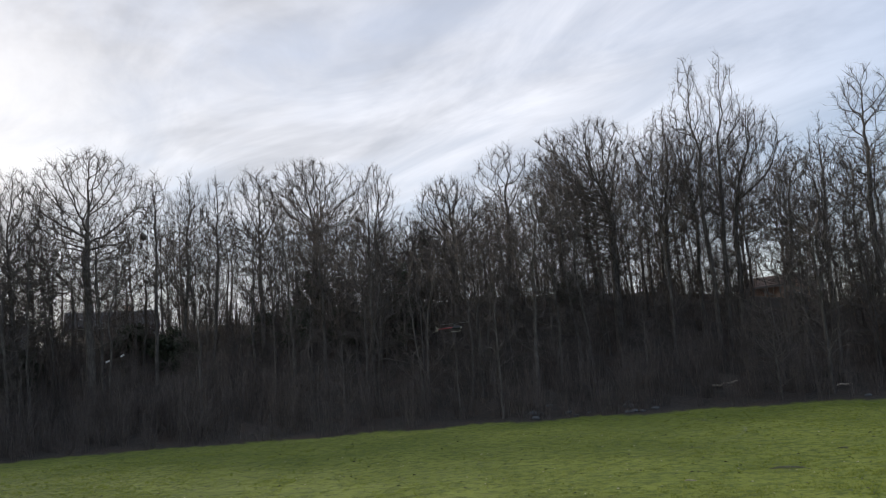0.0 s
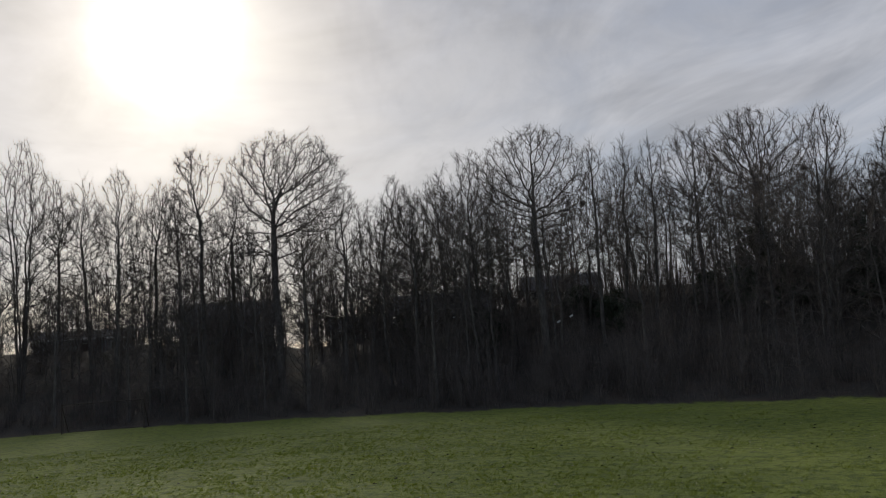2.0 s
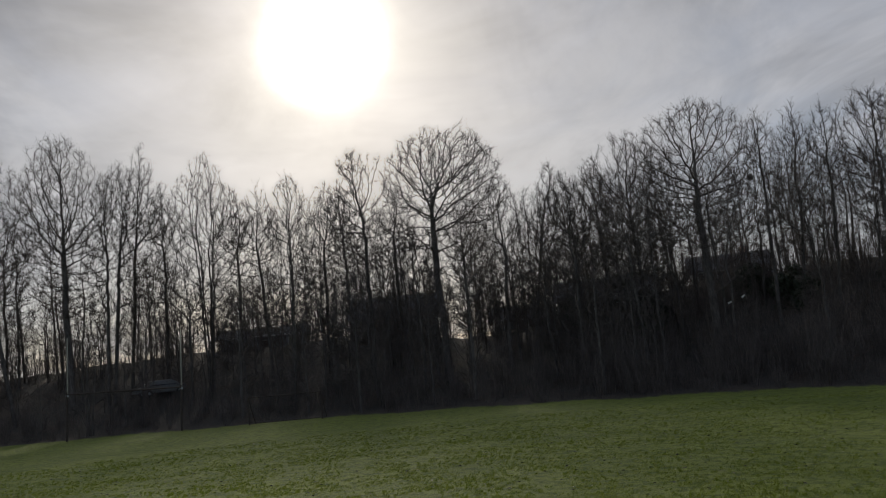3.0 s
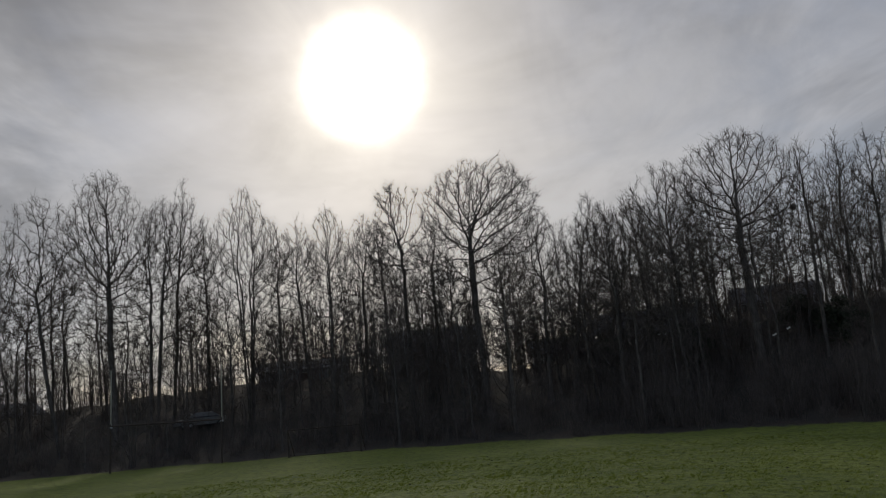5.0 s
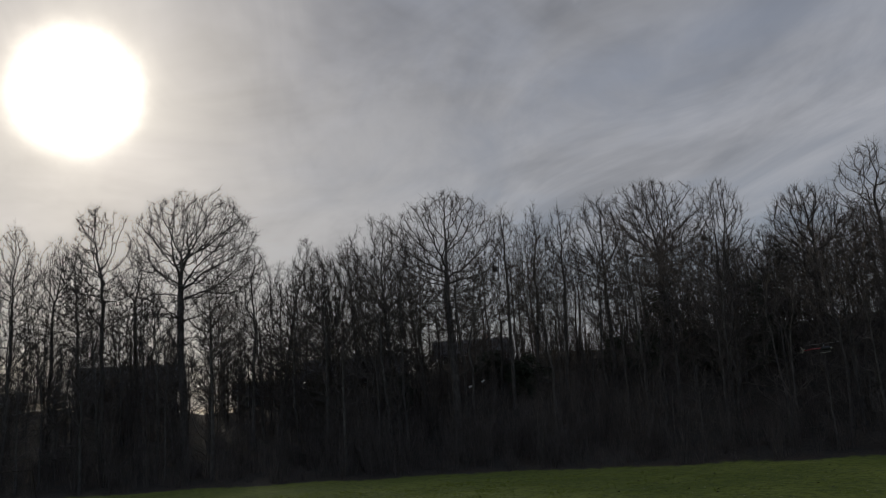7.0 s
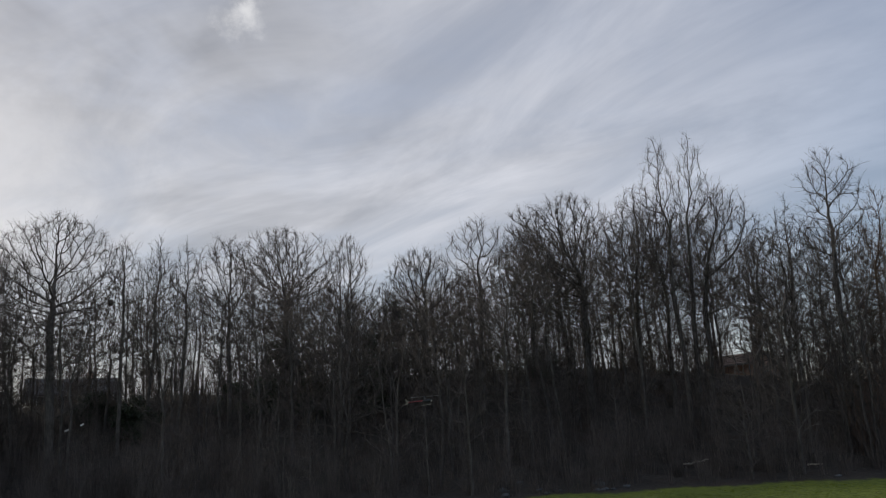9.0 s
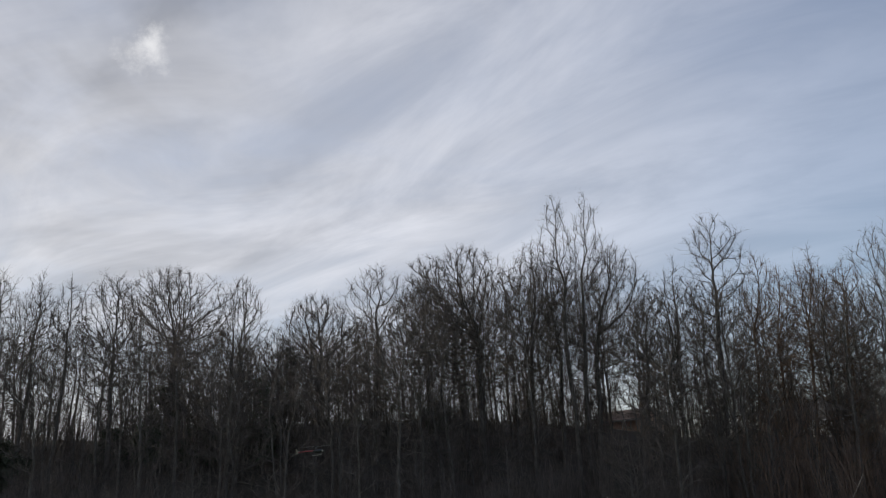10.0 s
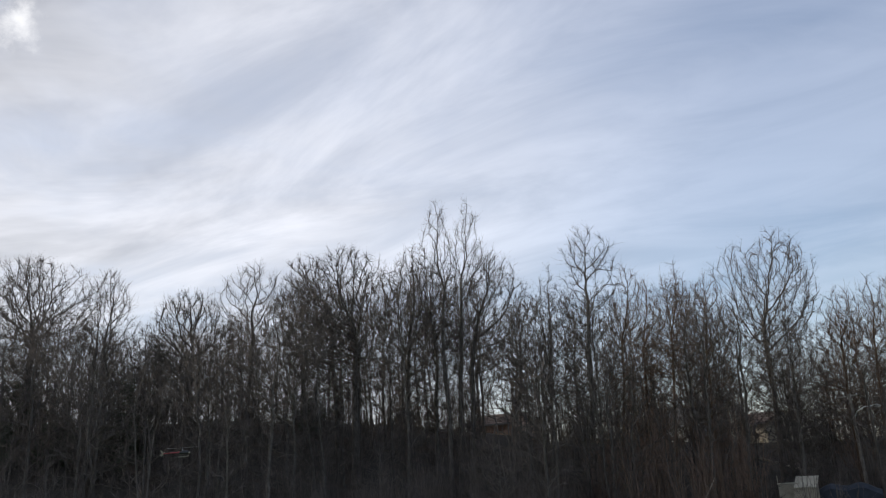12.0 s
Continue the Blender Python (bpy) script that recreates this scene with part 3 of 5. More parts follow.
LOOKS = {
    "oak": ("bare grey-barked tree with a rounded twiggy crown", BARK, TWIG,
            dict(outline="dome", limbs=6, leader=0.2, low=0.42, girth=0.14, aims=1150, step=0.36, kill=0.42)),
    "great": ("large bare oak with spreading limbs and domed crown", BARK, TWIG,
              dict(outline="fan", limbs=6, leader=0.1, low=0.62, girth=0.26, aims=2300, gnarl=0.2, steep=0.25, step=0.36, kill=0.40)),
    "fan": ("bare tree with limbs fanning up into a full crown", BARK, TWIG,
            dict(outline="fan", limbs=5, leader=0.12, low=0.55, girth=0.16, aims=1400, step=0.36, kill=0.42)),
    "open": ("bare tree with crooked limbs and a thin open crown", BARK, TWIG,
             dict(outline="fan", limbs=4, leader=0.15, low=0.66, girth=0.15, aims=800, gnarl=0.26, steep=0.3, step=0.38, kill=0.5)),
    "tall": ("tall bare tree with upright limbs and an open crown", BARK, TWIG,
             dict(outline="vase", limbs=6, leader=0.12, low=0.7, girth=0.16, aims=1500, gnarl=0.18, step=0.36, kill=0.44)),
    "twin": ("bare tree with two trunks rising side by side", BARK, TWIG,
             dict(outline="dome", limbs=8, leader=0.15, low=0.5, girth=0.2, aims=1700, stems=2, splay=0.12, step=0.36, kill=0.42)),
    "vase": ("bare many-stemmed tree fanning out into a vase shape", BARK, TWIG,
             dict(outline="slim", limbs=16, leader=0.35, low=0.6, girth=0.17, aims=1300, stems=4, splay=0.2, up=0.14, gnarl=0.12, step=0.38, kill=0.44, steep=0.8)),
    "slim": ("tall slim bare tree with a narrow crown", BARK, TWIG,
             dict(outline="slim", limbs=7, leader=0.4, low=0.42, girth=0.12, aims=900, up=0.08, step=0.36, kill=0.42)),
    "spire": ("tall bare tree with thin upright tops above the wood", BARK, TWIG,
              dict(outline="spire", limbs=6, leader=0.3, low=0.55, girth=0.14, aims=850, up=0.12, step=0.38, kill=0.46, steep=0.7)),
    "lone": ("tall straight bare tree with a sparse crown held high", BARK, TWIG,
             dict(outline="fan", limbs=7, leader=0.45, low=0.8, girth=0.14, aims=620, up=0.10, step=0.38, kill=0.5)),
    "brown": ("bare brown-twigged tree in dense growth on the slope", BARK_BROWN, TWIG_RED,
              dict(outline="slim", limbs=7, leader=0.25, low=0.25, girth=0.11, aims=1200, up=0.10, step=0.38, kill=0.44)),
}
seed = 100
for kind, az, d, fork_az, fork_el, top_el, side_a, side_b in WEST + MIDDLE + EAST:
    label, bark_mat, twig_mat, shape = LOOKS[kind]
    seed += 7
    c, s = math.cos(radians(az)), math.sin(radians(az))
    off, mid = d * math.tan(radians(fork_az - az)), d * math.tan(radians((side_a + side_b) / 2 - az))
    tree = make_tree("tree", label, seed, bark_mat, twig_mat, fork=(off * c, -off * s, max(2.0, top_height(az, d, fork_el))), top=top_height(az, d, top_el) - 0.1,
                     centre=(mid * c, -mid * s), half=max(1.0, d * math.tan(radians((side_b - side_a) / 2)) - 0.05), **shape)
    stand(tree, az, d)

# the wood behind and between them: a few grown kinds, repeated
rng = np.random.default_rng(5)
KINDS = []
for i, (outline, fork, half, leader, limbs) in enumerate([
        ("slim", 7.5, 2.5, 0.3, 6), ("fan", 7.0, 3.1, 0.15, 5), ("slim", 7.0, 2.2, 0.45, 7), ("dome", 6.0, 2.8, 0.25, 6),
        ("fan", 7.5, 2.8, 0.2, 5), ("vase", 6.0, 2.7, 0.2, 6), ("slim", 8.0, 2.1, 0.35, 6), ("dome", 5.0, 2.7, 0.2, 6)]):
    KINDS.append(make_tree("tree", "bare woodland tree standing among others on the slope", 900 + i, BARK, TWIG, outline=outline, top=15, fork=(0.3, 0.2, fork), half=half,
                           centre=(0.5 * (-1) ** i, 0.3), leader=leader, limbs=limbs, stems=2 if i == 3 else 1, low=0.34, up=0.07, girth=0.10, aims=380, step=0.46, kill=0.55,
                           twig=0.012, twigs=2, limb_parts=3, sway=0.07))
SKY_AZ = [-95, -80, -72, -68, -60.5, -55, -50.5, -48, -45, -35, -31, -25, -21, -16, -11.5, -7, -3, 2.3, 7, 14, 19, 24, 26, 31, 36, 38, 42, 46, 50, 62]
SKY_EL = [12.0, 13.2, 13.6, 13.0, 12.2, 11.6, 11.8, 11.6, 11.8, 12.0, 11.8, 13.0, 13.2, 13.2, 12.8, 12.6, 10.9, 11.6, 13.2, 14.8, 14.6, 12.2, 12.8, 12.8, 12.0, 11.0, 9.2, 9.4, 9.2, 9.0]
first = [True] * len(KINDS)
for i in range(265):
    az = -84 + 140 * ((i * 0.61803) % 1.0) + rng.uniform(-0.4, 0.4)
    dense = -36 < az < 44
    if rng.uniform() < (0.3 if -26 < az < -11 else 0.04 if dense else 0.5 if az < -56 else 0.3):
        continue
    d = float(wood_edge(az)) + rng.uniform(6, 40)
    el = float(np.interp(az, SKY_AZ, SKY_EL)) - (abs(rng.normal(0, 1.3)) + 0.2 if dense else rng.uniform(0.5, 6.0))
    h = max(6.0, top_height(az, d, el))
    if in_glade(az, d):
        az += 1.6
    k = int(rng.integers(0, len(KINDS)))
    wide = (h / 15) ** 0.6 * rng.uniform(0.85, 1.25)
    tree = KINDS[k] if first[k] else copy_thing(KINDS[k], Matrix())
    first[k] = False
    stand(tree, az, d, rng.uniform(0, 360), (wide, wide, h / 15))


# small trees of the understorey, branched nearly to the ground
SMALL = []
for i, (fork, half, leader, limbs, stems) in enumerate([(2.4, 1.7, 0.6, 9, 1), (2.0, 2.0, 0.4, 8, 2), (3.0, 1.4, 0.8, 10, 1), (1.8, 1.8, 0.5, 9, 3)]):
    SMALL.append(make_tree("small_tree", "small bare understorey tree branched low on the shaded slope", 960 + i, BARK, TWIG, "understorey trees", outline="bush", top=7, fork=(0.1, 0, fork), half=half,
                           leader=leader, limbs=limbs, stems=stems, low=0.5, up=0.05, girth=0.07, aims=170, step=0.42, kill=0.55, twig=0.011, twigs=2, limb_parts=2))
first = [True] * len(SMALL)
for i in range(290):
    az = -80 + 132 * ((i * 0.7548) % 1.0) + rng.uniform(-0.4, 0.4)
    d = float(wood_edge(az)) + (rng.uniform(1.5, 24) if i % 2 else rng.uniform(14, 34))
    k = int(rng.integers(0, len(SMALL)))
    high = rng.uniform(0.7, 1.4) if i % 2 else rng.uniform(0.9, 1.4)
    wide = high * rng.uniform(0.8, 1.15)
    if in_glade(az, d) or (-26 < az < -11 and i % 4) or (6 < az < 28 and i % 2 == 0) or (az < -56 and i % 2 == 0):
        continue
    tree = SMALL[k] if first[k] else copy_thing(SMALL[k], Matrix())
    first[k] = False
    stand(tree, az, d, rng.uniform(0, 360), (wide, wide, high))


def far_thicket(count):
    """The young growth behind, too thick to count, as one mesh."""
    V, F4, F3, base = [], [], [], 0
    made = []
    for tree in SMALL:
        v, f4, f3 = [], [], []
        n = 0
        for ob in tree.children:
            me = ob.data
            co = np.empty(len(me.vertices) * 3)
            me.vertices.foreach_get("co", co)
            v.append(co.reshape(-1, 3))
            tot, loop = np.empty(len(me.polygons), int), np.empty(len(me.loops), int)
            me.polygons.foreach_get("loop_total", tot), me.loops.foreach_get("vertex_index", loop)
            q = int((tot == 4).sum())
            f4.append(loop[:q * 4].reshape(-1, 4) + n), f3.append(loop[q * 4:].reshape(-1, 3) + n)
            n += len(me.vertices)
        made.append((np.vstack(v), np.vstack(f4), np.vstack(f3)))
    for i in range(count):
        az = -84 + 140 * ((i * 0.5698) % 1.0) + rng.uniform(-0.3, 0.3)
        d = float(wood_edge(az)) + rng.uniform(22, 46)
        if in_glade(az, d) or (-26 < az < -11 and i % 3) or (6 < az < 28 and i % 2):
            continue
        v, f4, f3 = made[i % len(made)]
        turn, s = rng.uniform(0, 6.283), rng.uniform(0.8, 1.3)
        c, sn = math.cos(turn) * s, math.sin(turn) * s
        p = at(az, d, -0.2)
        V.append(np.stack([v[:, 0] * c - v[:, 1] * sn + p.x, v[:, 0] * sn + v[:, 1] * c + p.y, v[:, 2] * s + p.z], 1))
        F4.append(f4 + base), F3.append(f3 + base)
        base += len(v)
    ob = mesh_object("thicket", np.vstack(V), np.vstack(F4).tolist() + np.vstack(F3).tolist(), TWIG)
    return tagged(ob, "thick bare young growth far back on the rise", "brush", kind="stuff")


far_thicket(190)


# ---- undergrowth ----
def bush_mesh(rng, stems, h, spread, shoots):
    """A clump of thin bent stems with side shoots."""
    V, F3, F4 = [], [], []
    n = stems
    az = rng.uniform(0, 6.283, n)
    out = np.stack([np.cos(az), np.sin(az), np.zeros(n)], 1)
    p0 = out * rng.uniform(0, 0.35, (n, 1))
    hh = h * rng.uniform(0.5, 1.0, (n, 1))
    bend = spread * rng.uniform(0.1, 1.0, (n, 1))
    p1 = p0 + out * bend * 0.35 + np.array([[0, 0, 1.0]]) * hh * 0.55 + rng.normal(0, 0.06, (n, 3))
    p2 = p0 + out * bend + np.array([[0, 0, 1.0]]) * hh + rng.normal(0, 0.1, (n, 3))
    r = 0.010 + 0.012 * rng.uniform(0, 1, n)
    v, f = tubes(np.stack([p0, p1], 1), np.stack([r, r * 0.7], 1), 3)
    V.append(v), F4.append(f)
    v2, f2 = spikes(p1, unit(p2 - p1), np.linalg.norm(p2 - p1, axis=1), r * 0.7)
    F3.append(f2 + len(v)), V.append(v2)
    total = len(v) + len(v2)
    i = rng.integers(0, n, n * shoots)
    u = rng.uniform(0.15, 1.0, (len(i), 1))
    base = np.where(u < 0.55, p0[i] + (p1 - p0)[i] * (u / 0.55), p1[i] + (p2 - p1)[i] * ((u - 0.55) / 0.45))
    way = unit(unit(p2 - p0)[i] * 0.6 + rng.normal(0, 0.6, (len(i), 3)))
    v3, f3 = spikes(base, way, rng.uniform(0.25, 0.9, len(i)) * (0.3 + 0.22 * h), np.full(len(i), 0.007))
    V.append(v3), F3.append(f3 + total)
    return np.vstack(V), np.vstack(F4), np.vstack(F3)


def scatter(name, label, category, mat, templates, spots):
    """One object of many clumps: spots are (x, y, z, turn, scale)."""
    V, F4, F3, base = [], [], [], 0
    for i, (x, y, z, turn, s) in enumerate(spots):
        v, f4, f3 = templates[i % len(templates)]
        c, sn = math.cos(turn) * s, math.sin(turn) * s
        V.append(np.stack([v[:, 0] * c - v[:, 1] * sn + x, v[:, 0] * sn + v[:, 1] * c + y, v[:, 2] * s + z], 1))
        F4.append(f4 + base), F3.append(f3 + base)
        base += len(v)
    ob = mesh_object(name, np.vstack(V), np.vstack(F4).tolist() + np.vstack(F3).tolist(), mat)
    return tagged(ob, label, category, kind="stuff")


rng = np.random.default_rng(11)
BUSHES = [bush_mesh(rng, int(rng.integers(8, 12)), h, sp, 6) for h, sp in ((1.6, 0.9), (2.2, 1.1), (2.8, 0.9), (3.6, 0.8), (1.2, 1.0), (4.5, 0.7))]


def wood_spots(count, az0, az1, d0, d1, power=1.0, s0=0.7, s1=1.3):
    spots = []
    for i in range(count):
        az = rng.uniform(az0, az1)
        d = float(wood_edge(az)) + d0 + (d1 - d0) * rng.uniform() ** power
        p = at(az, d, -0.05)
        spots.append((p.x, p.y, p.z, rng.uniform(0, 6.283), rng.uniform(s0, s1)))
    return [q for q in spots if not in_glade(math.degrees(math.atan2(q[0], q[1])), math.hypot(q[0], q[1]))]


scatter("undergrowth", "dense tangle of bare brown brush on the shaded slope", "brush", TWIG, BUSHES, wood_spots(750, -80, 54, 0.4, 10, 1.0, 0.5, 1.15) + wood_spots(700, -80, 54, 4, 26, 1.0) + wood_spots(600, -80, 54, 18, 42, 0.8, 0.9, 1.9) + wood_spots(260, -34, 45, 26, 40, 1.0, 0.9, 1.4) + wood_spots(420, -34, -10, 2, 26, 1.0, 0.6, 1.2))
scatter("undergrowth", "russet-twigged thicket of bare saplings on the slope", "brush", TWIG_RED, BUSHES[2:], wood_spots(80, 27, 38, 3, 16, 1.0, 1.0, 1.9))


# ---- evergreens, nest, litter on the slope ----
def leaf_clumps(rng, centres, radii, per, size):
    """Small three-cornered leaves scattered over clump surfaces."""
    i = np.repeat(np.arange(len(centres)), per)
    w = unit(rng.normal(0, 1, (len(i), 3)))
    p = centres[i] + w * (radii[i] * rng.uniform(0.55, 1.08, len(i)))[:, None]
    e1, e2 = frames_of(unit(w + rng.normal(0, 0.7, w.shape)))
    ls = size * rng.uniform(0.6, 1.3, (len(i), 1))
    verts = np.stack([p - e1 * ls * 0.45, p + e1 * ls * 0.45, p + e2 * ls], 1).reshape(-1, 3)
    return verts, np.arange(len(verts)).reshape(-1, 3)


def evergreen_shrub(az, d, w, h, seed):
    rng = np.random.default_rng(seed)
    root = new("evergreen_shrub")
    n = 26
    u = rng.uniform(0, 1, n)
    a = rng.uniform(0, 6.283, n)
    rr = w * np.sqrt(1 - (u * 0.92) ** 2) * rng.uniform(0.2, 0.85, n)
    c = np.stack([rr * np.cos(a), rr * np.sin(a), 0.25 + u * h * 0.85], 1)
    v, f = leaf_clumps(rng, c, np.full(n, w * 0.33) * rng.uniform(0.7, 1.2, n), 260, 0.15)
    tagged(mesh_object("foliage", v, f, EVERGREEN, root, False), kind="stuff")
    stems = bend(rng, np.zeros((6, 3)), unit(rng.normal(0, 0.5, (6, 3)) + (0, 0, 1.2)), np.full(6, h * 0.75), 4, 0.1, 0.05)
    tv, tf = tubes(stems, np.tile(np.linspace(0.05, 0.012, 5), (6, 1)), 5)
    tagged(mesh_object("stem", tv, tf, BARK, root), kind="stuff")
    root.location = at(az, d, -0.1)
    return tagged(root, "dense dark evergreen shrub growing under the bare trees", "shrub", "evergreen shrubs")


for i, (az, d, w, h) in enumerate([(-9.1, 71, 2.1, 4.4), (-21.0, 68, 1.8, 2.2), (-10.4, 64, 1.6, 3.0), (-7.2, 63, 1.5, 3.2), (-5.2, 66, 1.7, 3.6), (-2.6, 65, 1.5, 3.0), (-12.6, 66, 1.4, 2.4), (8.5, 68, 1.5, 2.6), (-27.6, 66, 1.9, 3.4), (-33.0, 74, 1.8, 2.6), (-18.6, 64, 1.7, 3.2)]):
    evergreen_shrub(az, d, w, h, 300 + i)


def conifer(az, d, h, seed):
    """A thin spruce: whorls of drooping boughs with needles."""
    rng = np.random.default_rng(seed)
    root = new("conifer")
    mesh_object("trunk", *tubes(np.array([[[0, 0, -0.2], [0.02, 0, h * 0.5], [0, 0.03, h]]]), np.array([[0.11, 0.07, 0.015]]), 7), BARK, root)
    V, F, base = [], [], 0
    for k in range(46):
        z = h * (0.14 + 0.83 * k / 46) + rng.normal(0, 0.06)
        reach_ = (0.24 * (h - z) + 0.25) * rng.uniform(0.6, 1.1)
        for b in range(3):
            a = 0.9 * k + b * 6.283 / 3 + rng.normal(0, 0.4)
            tip_ = np.array([math.cos(a) * reach_, math.sin(a) * reach_, z - rng.uniform(-0.05, 0.4) * reach_])
            u = rng.uniform(0.12, 1, 26)[:, None]
            p = np.array([0, 0, z]) * (1 - u) + tip_ * u
            side_ = np.array([-math.sin(a), math.cos(a), 0])
            w = unit(side_[None] * rng.choice([-1, 1], (26, 1)) + np.array([[math.cos(a), math.sin(a), -0.15]]) * 0.7 + rng.normal(0, 0.2, (26, 3)))
            v, f = spikes(p, w, rng.uniform(0.15, 0.42, 26), np.full(26, 0.022))
            V.append(v), F.append(f + base)
            base += len(v)
    tagged(mesh_object("crown", np.vstack(V), np.vstack(F), EVERGREEN, root, False), kind="stuff")
    root.location = at(az, d)
    return tagged(root, "slender dark conifer with drooping boughs among bare trees", "tree")


conifer(-3.2, 60, 6.6, 41)
conifer(-1.4, 66, 7.5, 42)


def squirrel_nest(az, d, el, size, seed):
    rng = np.random.default_rng(seed)
    w = unit(rng.normal(0, 1, (260, 3)))
    v, f = spikes(w * size * 0.55, unit(w * 0.6 + rng.normal(0, 0.8, w.shape)), np.full(260, size * 0.8), np.full(260, 0.018))
    ball = bmesh.new()
    bmesh.ops.create_icosphere(ball, subdivisions=2, radius=size * 0.8)
    bv = np.array([tuple(x.co * (1 + 0.15 * math.sin(9 * x.co.x + 7 * x.co.z))) for x in ball.verts])
    bf = [[x.index for x in face.verts] for face in ball.faces]
    ball.free()
    ob = mesh_object("squirrel_nest", np.vstack([bv, v]), bf + (f + len(bv)).tolist(), TWIG)
    x, y = d * math.sin(radians(az)), d * math.cos(radians(az))
    ob.location = (x, y, EYE + d * math.tan(radians(el)))
    return tagged(ob, "dark ball of dry leaves and twigs lodged in branches", "nest")


squirrel_nest(-5.95, 61, 10.5, 0.24, 3)
squirrel_nest(-20.3, 60, 9.9, 0.26, 4)
squirrel_nest(22.6, 60, 7.5, 0.22, 5)


def fallen_log(az0, d0, az1, d1, r, lift0, lift1, mat, label, seed):
    rng = np.random.default_rng(seed)
    a, b = np.array(at(az0, d0, lift0)), np.array(at(az1, d1, lift1))
    u = np.linspace(0, 1, 7)[:, None]
    p = a * (1 - u) + b * u + rng.normal(0, r * 0.6, (7, 3))
    root = new("fallen_log")
    mesh_object("log", *tubes((p - a)[None], np.linspace(r, r * 0.55, 7)[None], 8), mat, root)
    for k in (2, 4, 5):
        w = unit(rng.normal(0, 1, (1, 3)) + (0, 0, 0.6))
        mesh_object("broken_branch", *spikes((p[k] - a)[None], w, np.array([r * 8]), np.array([r * 0.35])), mat, root)
    root.location = a
    return tagged(root, label, "log", "fallen logs")


fallen_log(37.7, 68.5, 40.4, 66.5, 0.10, 0.65, 0.55, PALE_WOOD, "pale bleached fallen trunk lying across the slope", 1)
fallen_log(33.6, 52, 34.9, 54, 0.05, 0.1, 1.9, PALE_WOOD, "pale dead branch leaning up from the brush", 2)
fallen_log(12.0, 50, 13.2, 51, 0.06, 0.2, 0.9, BARK_BROWN, "broken brown branch lying in the undergrowth", 3)
fallen_log(17.0, 51, 18.6, 51.5, 0.06, 0.2, 0.3, PALE_WOOD, "pale fallen branch lying on leaf litter", 4)
fallen_log(24.4, 50, 25.3, 49.5, 0.05, 0.1, 0.25, PALE_WOOD, "pale fallen branch lying on leaf litter", 5)
fallen_log(-16.0, 52, -14.6, 53, 0.06, 0.2, 0.6, BARK_BROWN, "broken brown branch lying in the undergrowth", 6)


def stone(az, d, size, seed):
    rng = np.random.default_rng(seed)
    bm = bmesh.new()
    bmesh.ops.create_icosphere(bm, subdivisions=2, radius=size)
    q = rng.uniform(0, 6, 3)
    for v in bm.verts:
        n_ = v.co.normalized()
        v.co *= 1 + 0.22 * math.sin(4 * n_.x + q[0]) * math.sin(5 * n_.y + q[1]) + 0.12 * math.sin(9 * n_.z + q[2])
        v.co.z *= 0.65
        v.co.x *= 1.25
    me = bpy.data.meshes.new("stone")
    bm.to_mesh(me)
    bm.free()
    me.materials.append(STONE)
    me.shade_smooth()
    ob = new("stone", me)
    ob.location = at(az, d, size * 0.25)
    ob.rotation_euler = (0, 0, rng.uniform(0, 6))
    return tagged(ob, "weathered grey stone lying at the foot of the slope", "stone", "stones at the wood edge")


rng = np.random.default_rng(77)
for i in range(20):
    az = rng.uniform(4.5, 13.5)
    stone(az, float(wood_edge(az)) + rng.uniform(1.0, 5.0), rng.uniform(0.08, 0.22), 500 + i)
for i in range(6):
    az = rng.uniform(25, 34)
    stone(az, float(wood_edge(az)) + rng.uniform(1.5, 5.0), rng.uniform(0.08, 0.18), 540 + i)


# ---- houses on the rise ----
def box(bm, x0, y0, z0, x1, y1, z1):
    v = [bm.verts.new((x, y, z)) for z in (z0, z1) for x, y in ((x0, y0), (x1, y0), (x1, y1), (x0, y1))]
    for f in ((3, 2, 1, 0), (4, 5, 6, 7), (0, 1, 5, 4), (1, 2, 6, 5), (2, 3, 7, 6), (3, 0, 4, 7)):
        bm.faces.new([v[i] for i in f])


def box_part(name, dims, mat, parent, label="", bevel=0.0):
    bm = bmesh.new()
    box(bm, *dims)
    if bevel:
        bmesh.ops.bevel(bm, geom=bm.edges[:], offset=bevel, segments=2, affect="EDGES")
    return part(name, bm, mat, parent, label)


